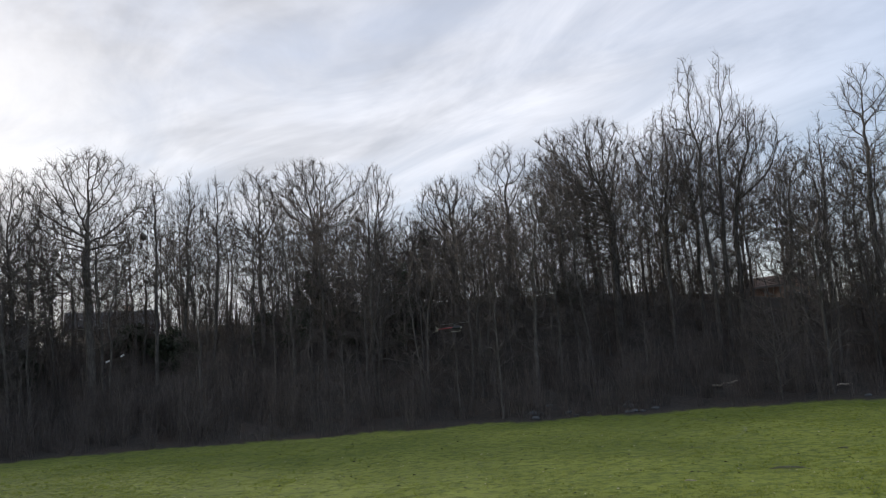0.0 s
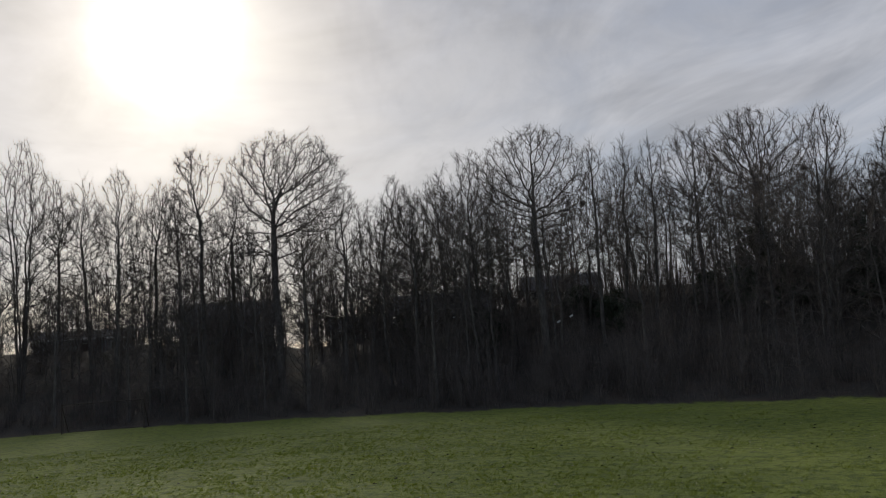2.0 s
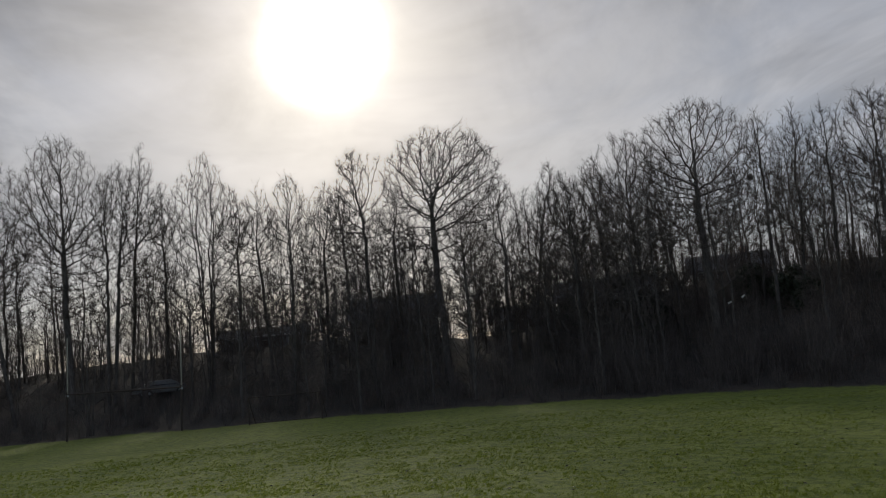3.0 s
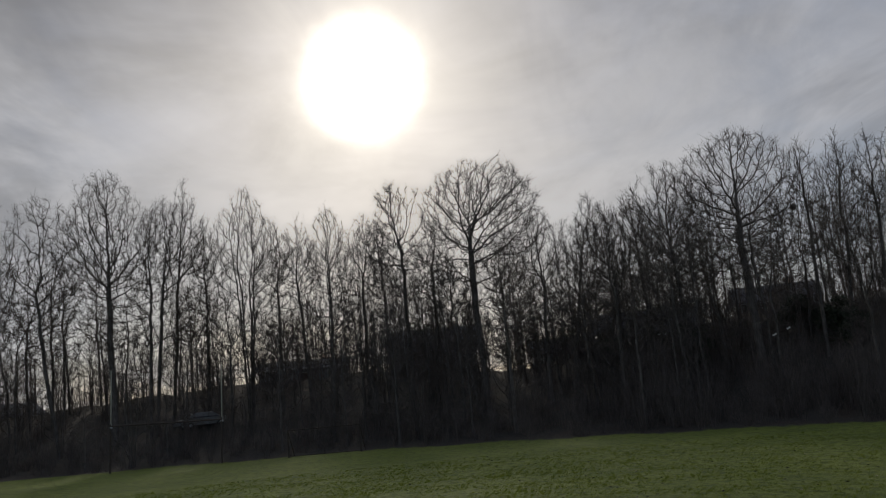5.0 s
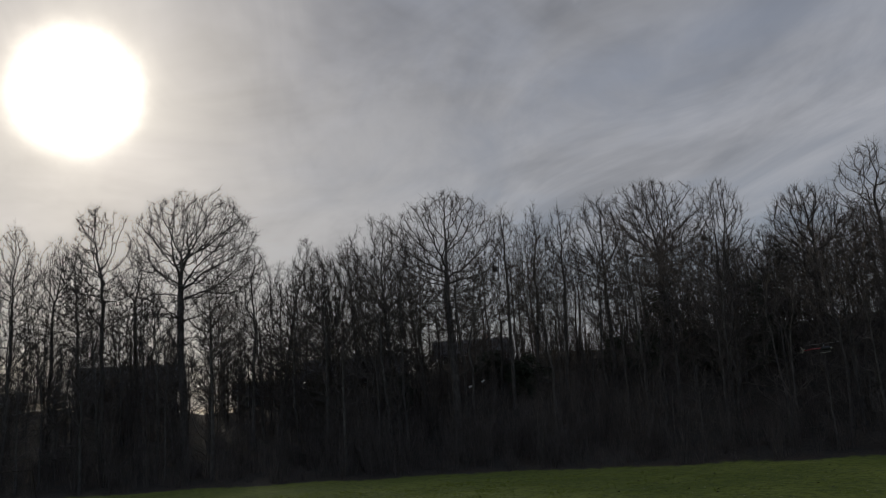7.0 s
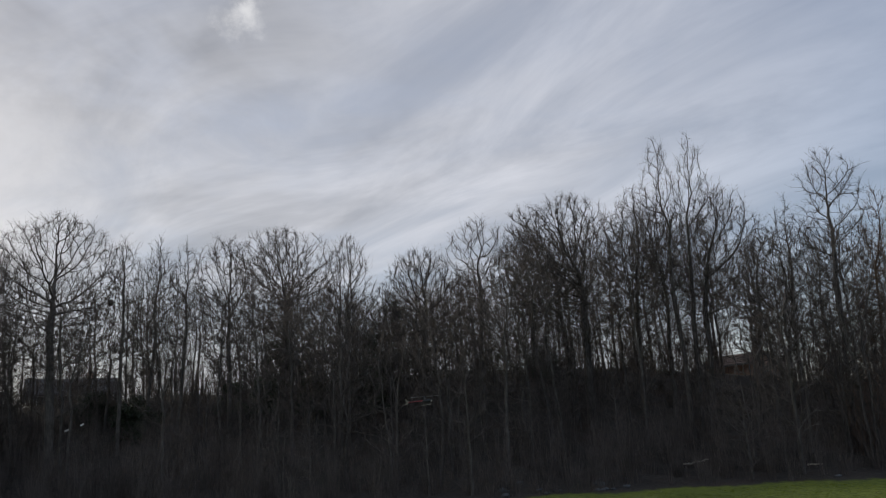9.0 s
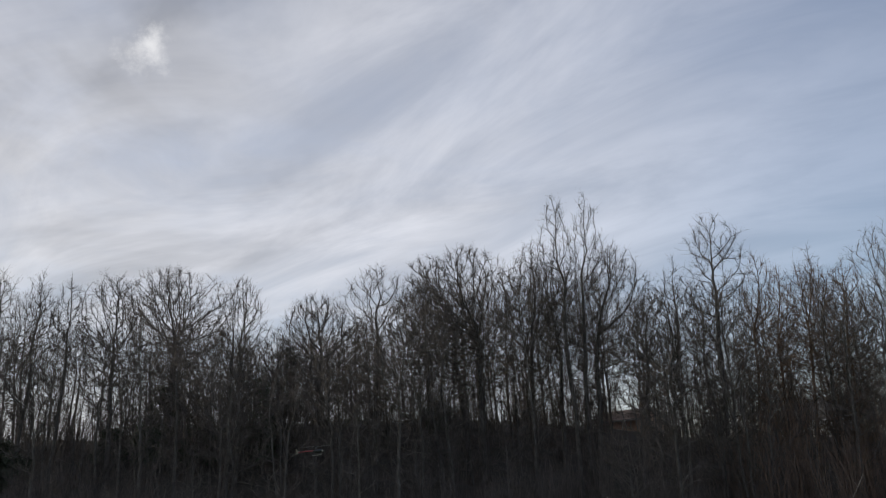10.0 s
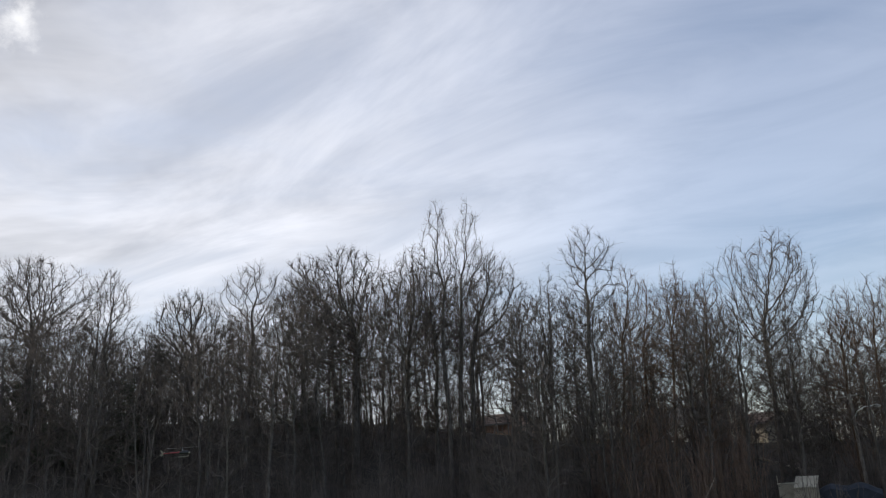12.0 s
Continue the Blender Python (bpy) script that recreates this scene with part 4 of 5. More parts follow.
def house(az, d, turn, w, deep, wall_h, roof_h, wall_mat, roof_mat, label, ridge_el, windows=3, gutter_mat=None):
    """A gabled house: x along the ridge, y towards the back."""
    root = new("house")
    gutter_mat = gutter_mat or SHINGLE
    hw, hd = w / 2, deep / 2
    bm = bmesh.new()
    ring = [(-hw, -hd), (hw, -hd), (hw, hd), (-hw, hd)]
    lo = [bm.verts.new((x, y, -3.0)) for x, y in ring]
    hi = [bm.verts.new((x, y, wall_h)) for x, y in ring]
    g0, g1 = bm.verts.new((-hw, 0, wall_h + roof_h)), bm.verts.new((hw, 0, wall_h + roof_h))
    for i in range(4):
        bm.faces.new((lo[i], lo[(i + 1) % 4], hi[(i + 1) % 4], hi[i]))
    bm.faces.new((hi[1], hi[2], g1)), bm.faces.new((hi[3], hi[0], g0))
    part("wall", bm, wall_mat, root)
    over, thick = 0.45, 0.16
    for side in (-1, 1):
        bm = bmesh.new()
        k = roof_h / hd
        y_e, z_e = side * (hd + over), wall_h - over * k
        pts = [(y_e, z_e), (0, wall_h + roof_h), (0, wall_h + roof_h + thick), (y_e, z_e + thick)]
        a = [bm.verts.new((-hw - over, y, z + 0.004)) for y, z in pts]
        b = [bm.verts.new((hw + over, y, z + 0.004)) for y, z in pts]
        for i in range(4):
            bm.faces.new((a[i], a[(i + 1) % 4], b[(i + 1) % 4], b[i]))
        bm.faces.new(a[::-1]), bm.faces.new(b)
        bmesh.ops.recalc_face_normals(bm, faces=bm.faces[:])
        roof = part("roof", bm, roof_mat, root)
        rows = int(math.hypot(hd, roof_h) / 0.45)
        for r_ in range(1, rows):
            u = r_ / rows
            y_, z_ = y_e * (1 - u), z_e + (wall_h + roof_h - z_e) * u + thick
            box_part("shingle_course", (-hw - over, y_ - 0.03, z_ - 0.03, hw + over, y_ + 0.03, z_ + 0.025), roof_mat, roof)
        box_part("gutter", (-hw - over, min(y_e, y_e + side * 0.12), z_e - 0.02, hw + over, max(y_e, y_e + side * 0.12), z_e + 0.13), gutter_mat, root, "", 0.02)
    for side in (-1, 1):
        for i in range(windows):
            x = -hw + w * (i + 0.5) / windows
            door = side == -1 and i == windows // 2 and windows > 2
            z0, z1 = (0.0, 2.05) if door else (0.95, 2.15)
            y = side * (hd + 0.02)
            ww = 0.48
            win = box_part("door" if door else "window", (x - ww - 0.08, y - 0.03, z0 - 0.08, x + ww + 0.08, y + 0.03, z1 + 0.08), TRIM_WHITE, root)
            if door:
                box_part("door_leaf", (x - ww + 0.04, y + side * 0.034 - 0.015, z0, x + ww - 0.04, y + side * 0.034 + 0.015, z1), SHINGLE_BROWN, win)
            else:
                for px in (-1, 1):
                    box_part("pane", (x + px * ww / 2 - ww / 2 + 0.02, y + side * 0.034 - 0.012, z0, x + px * ww / 2 + ww / 2 - 0.02, y + side * 0.034 + 0.012, z1), GLASS, win)
    for side in (-1, 1):
        x = side * (hw + 0.02)
        win = box_part("window", (x - 0.03, -0.6, 0.9, x + 0.03, 0.6, 2.2), TRIM_WHITE, root)
        box_part("pane", (x + side * 0.034 - 0.012, -0.5, 1.0, x + side * 0.034 + 0.012, 0.5, 2.1), GLASS, win)
    chimney = w >= 7 and box_part("chimney", (hw * 0.4, hd * 0.25, wall_h, hw * 0.4 + 0.7, hd * 0.25 + 0.6, wall_h + roof_h + 0.7), BRICK_PEACH, root)
    if chimney:
        box_part("cap", (hw * 0.4 - 0.06, hd * 0.25 - 0.06, wall_h + roof_h + 0.704, hw * 0.4 + 0.76, hd * 0.25 + 0.66, wall_h + roof_h + 0.8), STONE, chimney)
    root.location = at(az, d)
    root.location.z = min(EYE + d * math.tan(radians(ridge_el)) - wall_h - roof_h - 0.16, root.location.z + 1.2)
    root.rotation_euler = (0, 0, radians(-az + turn))
    return tagged(root, label, "house", "houses behind the wood")


house(-45.1, 93, -4, 9.2, 7.5, 3.4, 2.2, SIDING_GREY, SHINGLE, "grey-sided house with a dark shingled roof behind trees", 4.7)
# the low house's bright sunlit eave is put into its gutter's white colour
house(-54.0, 96, -3, 9.4, 7.0, 2.6, 0.9, SIDING_GREY, SHINGLE, "low house with a long shallow roof and a gutter whitened as if sunlit", 3.3, 3, TRIM_WHITE)
house(-36.5, 88, 4, 5.8, 6.0, 2.4, 1.2, SIDING_GREY, SHINGLE, "small grey-sided house half hidden by trees", 3.25)
house(-30.4, 85, -4, 9.6, 6.5, 2.8, 1.9, SIDING_GREY, SHINGLE, "grey-sided house with a dark gabled roof behind trees", 4.5, 4)
house(-22.4, 84, 6, 7.0, 6.0, 2.4, 1.4, SIDING_GREY, SHINGLE, "grey house glimpsed between trunks on the rise", 5.15, 4)
house(21.5, 82, -30, 4.5, 5.2, 2.9, 0.9, BRICK_PEACH, SHINGLE_BROWN, "peach brick house with a brown roof behind trunks", 4.1, 0)
house(33.0, 84, -34, 5.0, 4.6, 2.7, 1.6, SIDING_WHITE, SHINGLE, "white gabled house glimpsed through brown twigs", 3.9, 1)
house(38.5, 82, -44, 3.6, 4.0, 2.6, 0.8, SIDING_CREAM, SHINGLE_BROWN, "cream-sided house lit by the low sun behind trees", 3.1, 0)
house(-72.6, 104, 20, 6.5, 6.0, 2.4, 1.2, SIDING_GREY, SHINGLE, "low grey house beyond the far corner of the field", 2.0)


def wheel(parent, x, y, z, r, width, rim_mat=STEEL):
    def disc(rad, w, rings):
        bm = bmesh.new()
        bmesh.ops.create_cone(bm, cap_ends=True, segments=24, radius1=rad, radius2=rad, depth=w)
        bmesh.ops.bevel(bm, geom=[e for e in bm.edges if len(e.link_faces) == 2 and abs(e.verts[0].co.z - e.verts[1].co.z) < 1e-6], offset=w * 0.2, segments=2, affect="EDGES")
        bmesh.ops.rotate(bm, verts=bm.verts[:], matrix=Matrix.Rotation(radians(90), 3, "X"))
        bmesh.ops.translate(bm, verts=bm.verts[:], vec=(x, y, z))
        return bm
    w_ = part("wheel", disc(r * 0.5, width * 1.02, 1), RUBBER, parent)
    part("tyre", disc(r, width, 1), RUBBER, w_)
    part("rim", disc(r * 0.6, width * 1.12, 1), rim_mat, w_, "white-painted rim" if rim_mat is WHITE_PAINT else "")


def parked_car(az, d, turn, mat, label):
    root = new("car")
    side = [(-2.15, 0.35), (-2.2, 0.75), (-1.5, 0.88), (-0.85, 1.38), (0.75, 1.42), (1.55, 0.98), (2.1, 0.92), (2.2, 0.55), (2.15, 0.33)]
    bm = bmesh.new()
    rows = []
    for y, pinch in ((-0.88, 0.0), (-0.80, 1.0), (0.80, 1.0), (0.88, 0.0)):
        rows.append([bm.verts.new((x * (0.985 if pinch == 0 else 1), y * (0.86 if z > 1.0 else 1), z * (0.985 if pinch == 0 else 1))) for x, z in side])
    m = len(side)
    for a, b in zip(rows, rows[1:]):
        for i in range(m):
            bm.faces.new((a[i], a[(i + 1) % m], b[(i + 1) % m], b[i]))
    bm.faces.new(rows[0][::-1]), bm.faces.new(rows[-1])
    bmesh.ops.recalc_face_normals(bm, faces=bm.faces[:])
    part("body", bm, mat, root)
    for y in (-0.80, 0.80):
        bm = bmesh.new()
        v = [bm.verts.new((x, y * k, z)) for x, z, k in ((-1.15, 0.94, 1.1), (1.3, 0.98, 1.1), (0.7, 1.34, 0.90), (-0.75, 1.32, 0.90))]
        bm.faces.new(v)
        bmesh.ops.solidify(bm, geom=bm.faces[:], thickness=0.02)
        part("side_window", bm, GLASS, root)
    for x0, z0, x1, z1, n_ in ((-1.52, 0.9, -0.88, 1.36, "windscreen"), (1.56, 0.99, 0.80, 1.39, "rear_window")):
        bm = bmesh.new()
        bm.faces.new([bm.verts.new(p) for p in ((x0, -0.66, z0 + 0.02), (x0, 0.66, z0 + 0.02), (x1, 0.6, z1 + 0.012), (x1, -0.6, z1 + 0.012))])
        bmesh.ops.solidify(bm, geom=bm.faces[:], thickness=0.02)
        part(n_, bm, GLASS, root)
    for x in (-1.35, 1.35):
        for y in (-0.82, 0.82):
            wheel(root, x, y, 0.32, 0.32, 0.2)
    for y in (-0.6, 0.6):
        box_part("headlight", (-2.22, y - 0.17, 0.6, -2.15, y + 0.17, 0.74), GLASS, root, "", 0.015)
        box_part("tail_light", (2.13, y - 0.17, 0.66, 2.2, y + 0.17, 0.84), RED_SHELL, root, "", 0.015)
    box_part("bumper", (-2.27, -0.8, 0.36, -2.12, 0.8, 0.55), mat, root, "", 0.03)
    root.location = at(az, d, 0.0)
    root.rotation_euler = (0, 0, radians(turn))
    return tagged(root, label, "car")


parked_car(33.5, 78, -70, WHITE_PAINT, "white parked car glimpsed through brush on the rise")
parked_car(-60.9, 78.5, 84, GREY_PAINT, "grey parked car glimpsed between trunks beyond the goal")


# ---- things on the field ----
def rod(p0, p1, r0, r1=None, k=10):
    return tubes(np.array([[p0, p1]], float), np.array([[r0, r1 or r0]]), k)


def football_goal():
    a, b = at(-66.5, 65.4), at(-59.7, 63.0)
    mid = (a + b) / 2
    half = (b - a).length / 2
    root = new("goal_post")
    for sx in (-1, 1):
        x = sx * half
        post = mesh_object("post", *rod((x, 0, -0.2), (x, 0, 3.35), 0.075), RUSTY, root)
        tagged(post, "rust-brown lower post")
        upright = mesh_object("upright", *rod((x + 0.04, 0, 3.0), (x + 0.04, 0, 7.2), 0.045), FADED_WHITE, root)
        tagged(upright, "white-painted upright")
        mesh_object("clamp", *rod((x - 0.06, 0, 3.1), (x + 0.14, 0, 3.1), 0.07), STEEL, root)
    mesh_object("crossbar", *rod((-half, 0, 3.2), (half, 0, 3.2), 0.055), RUSTY, root)
    root.location = mid
    root.rotation_euler = (0, radians(1.6), math.atan2(b.y - a.y, b.x - a.x))
    return tagged(root, "tall football goal with white uprights at the field edge", "goal")


football_goal()


def soccer_goal():
    a, b = at(-55.4, 59.6), at(-50.6, 58.2)
    half, high, deep = (b - a).length / 2, 1.85, 1.3
    root = new("soccer_goal")
    for sx in (-1, 1):
        x = sx * half
        mesh_object("post", *rod((x, 0, -0.1), (x, 0, high), 0.045), RUSTY, root)
        mesh_object("stay", *rod((x, 0, high), (x, deep, 0.02), 0.03), RUSTY, root)
        mesh_object("ground_bar", *rod((x, 0, 0.03), (x, deep, 0.03), 0.02), RUSTY, root)
    tagged(mesh_object("crossbar", *rod((-half, 0, high), (half, 0, high), 0.035), RUSTY, root), "rusty crossbar")
    mesh_object("rear_bar", *rod((-half, deep, 0.03), (half, deep, 0.03), 0.02), RUSTY, root)
    V, F, base = [], [], 0
    for i in range(29):
        x = -half + 2 * half * i / 28
        v, f = rod((x, 0.0, high - 0.01), (x, deep, 0.04), 0.004, None, 3)
        V.append(v), F.append(f + base)
        base += len(v)
    for i in range(12):
        u = i / 11
        v, f = rod((-half, deep * u, high - 0.01 - (high - 0.05) * u), (half, deep * u, high - 0.01 - (high - 0.05) * u), 0.004, None, 3)
        V.append(v), F.append(f + base)
        base += len(v)
    tagged(mesh_object("net", np.vstack(V), np.vstack(F), BLACK_PLASTIC, root), "dark sagging net", kind="stuff")
    root.location = (a + b) / 2
    root.rotation_euler = (0, 0, math.atan2(b.y - a.y, b.x - a.x))
    return tagged(root, "rusty soccer goal with a dark net at the field edge", "goal")


soccer_goal()


def equipment_shed():
    root = new("storage_shed")
    w, dp, h0, h1 = 0.50, 0.7, 1.55, 2.15
    bm = bmesh.new()
    pts = [(-w, -dp, 0), (w, -dp, 0), (w, dp, 0), (-w, dp, 0), (-w, -dp, h0), (w, -dp, h0), (w, dp, h1), (-w, dp, h1)]
    v = [bm.verts.new(p) for p in pts]
    for f in ((3, 2, 1, 0), (0, 1, 5, 4), (1, 2, 6, 5), (2, 3, 7, 6), (3, 0, 4, 7), (4, 5, 6, 7)):
        bm.faces.new([v[i] for i in f])
    part("body", bm, PLYWOOD, root)
    bm = bmesh.new()
    o = 0.08
    k = (h1 - h0) / (2 * dp)
    pts = [(-w - o, -dp - o, h0 - o * k + 0.004), (w + o, -dp - o, h0 - o * k + 0.004), (w + o, dp + o, h1 + o * k + 0.004), (-w - o, dp + o, h1 + o * k + 0.004)]
    lo = [bm.verts.new(p) for p in pts]
    hi = [bm.verts.new((x, y, z + 0.06)) for x, y, z in pts]
    bm.faces.new(lo[::-1]), bm.faces.new(hi)
    for i in range(4):
        bm.faces.new((lo[i], lo[(i + 1) % 4], hi[(i + 1) % 4], hi[i]))
    part("lid", bm, FADED_WHITE, root, "sloping off-white lid")
    for sx in (-0.33, 0.33):
        door = box_part("door", (sx - 0.3, -dp - 0.035, 0.06, sx + 0.3, -dp - 0.004, h0 - 0.12), PLYWOOD, root, "", 0.006)
        box_part("handle", (sx - 0.02 + (0.24 if sx < 0 else -0.24), -dp - 0.07, 0.55, sx + 0.02 + (0.24 if sx < 0 else -0.24), -dp - 0.037, 0.72), STEEL, door)
    root.location = at(40.25, 55.0, -0.02)
    root.scale = (1.1, 1.1, 0.89)
    root.rotation_euler = (0, 0, radians(-40.7 - 6))
    tagged(root, "small plywood field shed with a sloping white lid", "shed")
    low = new("storage_bin")
    box_part("body", (-0.62, -0.5, 0, 0.62, 0.5, 1.60), PLYWOOD, low, "", 0.015)
    bm = bmesh.new()
    box(bm, -0.68, -0.56, 1.604, 0.68, 0.56, 1.67)
    part("lid", bm, FADED_WHITE, low, "flat off-white lid")
    for x in (-0.6, 0.0):
        box_part("batten", (x - 0.03, -0.54, 0.02, x + 0.03, -0.504, 1.55), PLYWOOD, low)
    box_part("post", (-0.66, 0.3, 1.674, -0.6, 0.36, 2.15), PLYWOOD, low)
    low.location = at(39.15, 55.3, -0.02)
    low.scale = (0.84, 1.0, 0.90)
    low.rotation_euler = (0, 0, radians(-39.2))
    tagged(low, "weathered plywood storage bin beside the white-lidded shed", "bin")


equipment_shed()


def trailer():
    root = new("trailer")
    box_part("bed", (-1.9, -0.9, 0.42, 1.9, 0.9, 0.56), RUSTY, root, "", 0.02)
    bm = bmesh.new()
    n_ = 13
    rows = []
    for i in range(n_):
        x = -1.85 + 3.7 * i / (n_ - 1)
        sag = 1.55 - 0.10 * math.cos(i * 1.1) - 0.3 * (abs(i - 6) / 6) ** 3
        rows.append([bm.verts.new(p) for p in ((x, -0.88, 0.57), (x, -0.86, sag - 0.25), (x, -0.5, sag), (x, 0.5, sag + 0.03), (x, 0.86, sag - 0.22), (x, 0.88, 0.57))])
    for a, b in zip(rows, rows[1:]):
        for i in range(5):
            bm.faces.new((a[i], b[i], b[i + 1], a[i + 1]))
    bm.faces.new(rows[0]), bm.faces.new(rows[-1][::-1])
    part("tarpaulin", bm, TARP, root, "dark blue tarpaulin over the load")
    for x in (-0.60, -0.16):
        box_part("axle", (x - 0.05, -0.9, 0.17, x + 0.05, 0.9, 0.416), RUSTY, root)
        for y in (-0.98, 0.98):
            wheel(root, x, y, 0.21, 0.21, 0.15, FADED_WHITE)
    for y in (-0.98, 0.98):
        box_part("mudguard", (-0.9, y - 0.11, 0.575, 0.14, y + 0.11, 0.61), RUSTY, root, "", 0.01)
    mesh_object("drawbar", *rod((1.9, 0, 0.46), (3.0, 0, 0.42), 0.045), STEEL, root)
    mesh_object("jack", *rod((2.8, 0, 0.0), (2.8, 0, 0.7), 0.03), STEEL, root)
    root.location = at(42.5, 55.4, 0.0)
    root.scale = (0.96, 0.96, 0.96)
    root.rotation_euler = (0, 0, radians(-43.0))
    return tagged(root, "two-axle trailer under a dark blue tarpaulin on grass", "trailer")


trailer()


def utility_pole():
    root = new("utility_pole")
    mesh_object("pole", *tubes(np.array([[[0.12, 0, -0.5], [0.06, 0, 3], [0, 0, 6.6]]]), np.array([[0.11, 0.10, 0.085]]), 12), POLE_WOOD, root)
    mesh_object("crossarm", *rod((-0.9, 0, 6.35), (0.5, 0, 6.5), 0.05, None, 6), POLE_WOOD, root)
    for x in (-0.8, -0.3, 0.4):
        mesh_object("insulator", *rod((x, 0, 6.42 + 0.1 * x), (x, 0, 6.6 + 0.1 * x), 0.035, 0.02, 8), STEEL, root)
    mesh_object("lamp_arm", *tubes(np.array([[[0.05, 0, 5.0], [0.25, 0, 5.5], [0.7, 0, 5.75], [1.2, 0, 5.78]]]), np.array([[0.03, 0.03, 0.028, 0.025]]), 8), STEEL, root)
    lamp = mesh_object("lamp_head", *tubes(np.array([[[1.15, 0, 5.78], [1.35, 0, 5.77], [1.65, 0, 5.72]]]), np.array([[0.05, 0.11, 0.05]]), 8), ROTOR_GREY, root)
    tagged(lamp, "grey street lamp head")
    root.location = at(43.5, 58, 0)
    root.rotation_euler = (0, 0, radians(-43.5))
    return tagged(root, "leaning wooden utility pole with a curved lamp arm", "utility pole")


utility_pole()


def transformer_pole():
    root = new("utility_pole")
    mesh_object("pole", *tubes(np.array([[[0, 0, -1.0], [0.02, 0, 4], [0, 0, 8.2]]]), np.array([[0.17, 0.15, 0.12]]), 12), POLE_WOOD, root)
    mesh_object("crossarm", *rod((-0.3, 0, 7.95), (0.9, 0, 8.0), 0.06, None, 6), POLE_WOOD, root)
    for x in (-0.2, 0.35, 0.8):
        mesh_object("insulator", *rod((x, 0, 8.03), (x, 0, 8.22), 0.04, 0.025, 8), STEEL, root)
    can = mesh_object("transformer", *tubes(np.array([[[0.42, 0, 5.9], [0.42, 0, 5.95], [0.42, 0, 6.85], [0.42, 0, 6.92]]]), np.array([[0.2, 0.26, 0.26, 0.14]]), 12), ROTOR_GREY, root)
    tagged(can, "grey drum-shaped transformer")
    mesh_object("bracket", *rod((0.0, 0, 6.4), (0.24, 0, 6.4), 0.05), STEEL, root)
    d = 96.0
    root.location = at(-73.2, d)
    root.location.z = min(root.location.z, EYE + d * math.tan(radians(4.85)) - 8.2)
    root.rotation_euler = (0, 0, radians(73.2))
    return tagged(root, "wooden utility pole with a transformer beyond the field", "utility pole")


transformer_pole()


def white_pipe():
    """A length of white pipe, broken in two, half sunk in the brush."""
    root = new("plastic_pipe")
    mesh_object("pipe", *tubes(np.array([[[-0.55, 0, 0.55], [-0.3, 0, 0.66]]]), np.array([[0.06, 0.06]]), 9), WHITE_PAINT, root)
    mesh_object("joint", *tubes(np.array([[[-0.3, 0, 0.66], [0.35, 0.05, 0.86]]]), np.array([[0.03, 0.03]]), 9), RUSTY, root)
    mesh_object("pipe", *tubes(np.array([[[0.35, 0.05, 0.86], [0.55, 0, 0.98]]]), np.array([[0.055, 0.055]]), 9), WHITE_PAINT, root)
    mesh_object("stake", *rod((-0.3, 0, -0.2), (-0.3, 0, 0.68), 0.02), RUSTY, root)
    mesh_object("stake", *rod((0.35, 0.05, -0.2), (0.35, 0.05, 0.86), 0.02), RUSTY, root)
    d = 57.0
    root.location = at(-22.2, d)
    root.location.z = max(root.location.z, EYE + d * math.tan(radians(2.1)) - 0.75)
    root.rotation_euler = (0, 0, radians(22))
    return tagged(root, "white pipe end propped on stakes in the brush", "pipe")


white_pipe()


def chalk_line(name, pts, width, label):
    pts = np.array(pts)
    tangent = unit(np.gradient(pts, axis=0))
    side_ = np.stack([-tangent[:, 1], tangent[:, 0]], 1) * width / 2
    rows = []
    for p in (pts - side_, pts + side_):
        rows.append(np.stack([p[:, 0], p[:, 1], height(p[:, 0], p[:, 1]) + 0.035], 1))
    n_ = len(pts)
    verts = np.vstack(rows)
    faces = [[i, i + 1, n_ + i + 1, n_ + i] for i in range(n_ - 1)]
    return tagged(mesh_object(name, verts, faces, CHALK), label, "field line", kind="structure")


def faded_paint(n, s, out):
    p = place(n)
    worn = n.ramp(n.math("ADD", n.math("MULTIPLY", n.noise(p, 9, 5, 0.7), 0.55), n.math("MULTIPLY", n.noise(p, 0.35, 3), 0.45)), 0.46, 0.62)
    n.put(s.inputs["Base Color"], n.mix(n.noise(p, 30), (0.50, 0.52, 0.42, 1), (0.66, 0.67, 0.58, 1)))
    s.inputs["Roughness"].default_value = 0.9
    n.put(s.inputs["Alpha"], n.ramp(worn, 0.0, 1.0, 0.06, 0.25))


CHALK = material("worn_line_paint", faded_paint)
turn = np.linspace(-1.25, 1.45, 60)
chalk_line("field_line", np.stack([2.4 + 8.5 * np.cos(turn), 33.6 + 8.5 * np.sin(turn)], 1), 0.10, "worn white painted centre circle on the grass")
chalk_line("field_line", np.stack([np.linspace(-27, 2, 60), np.linspace(39.6, 42.4, 60)], 1), 0.16, "worn white painted touchline along the field edge")


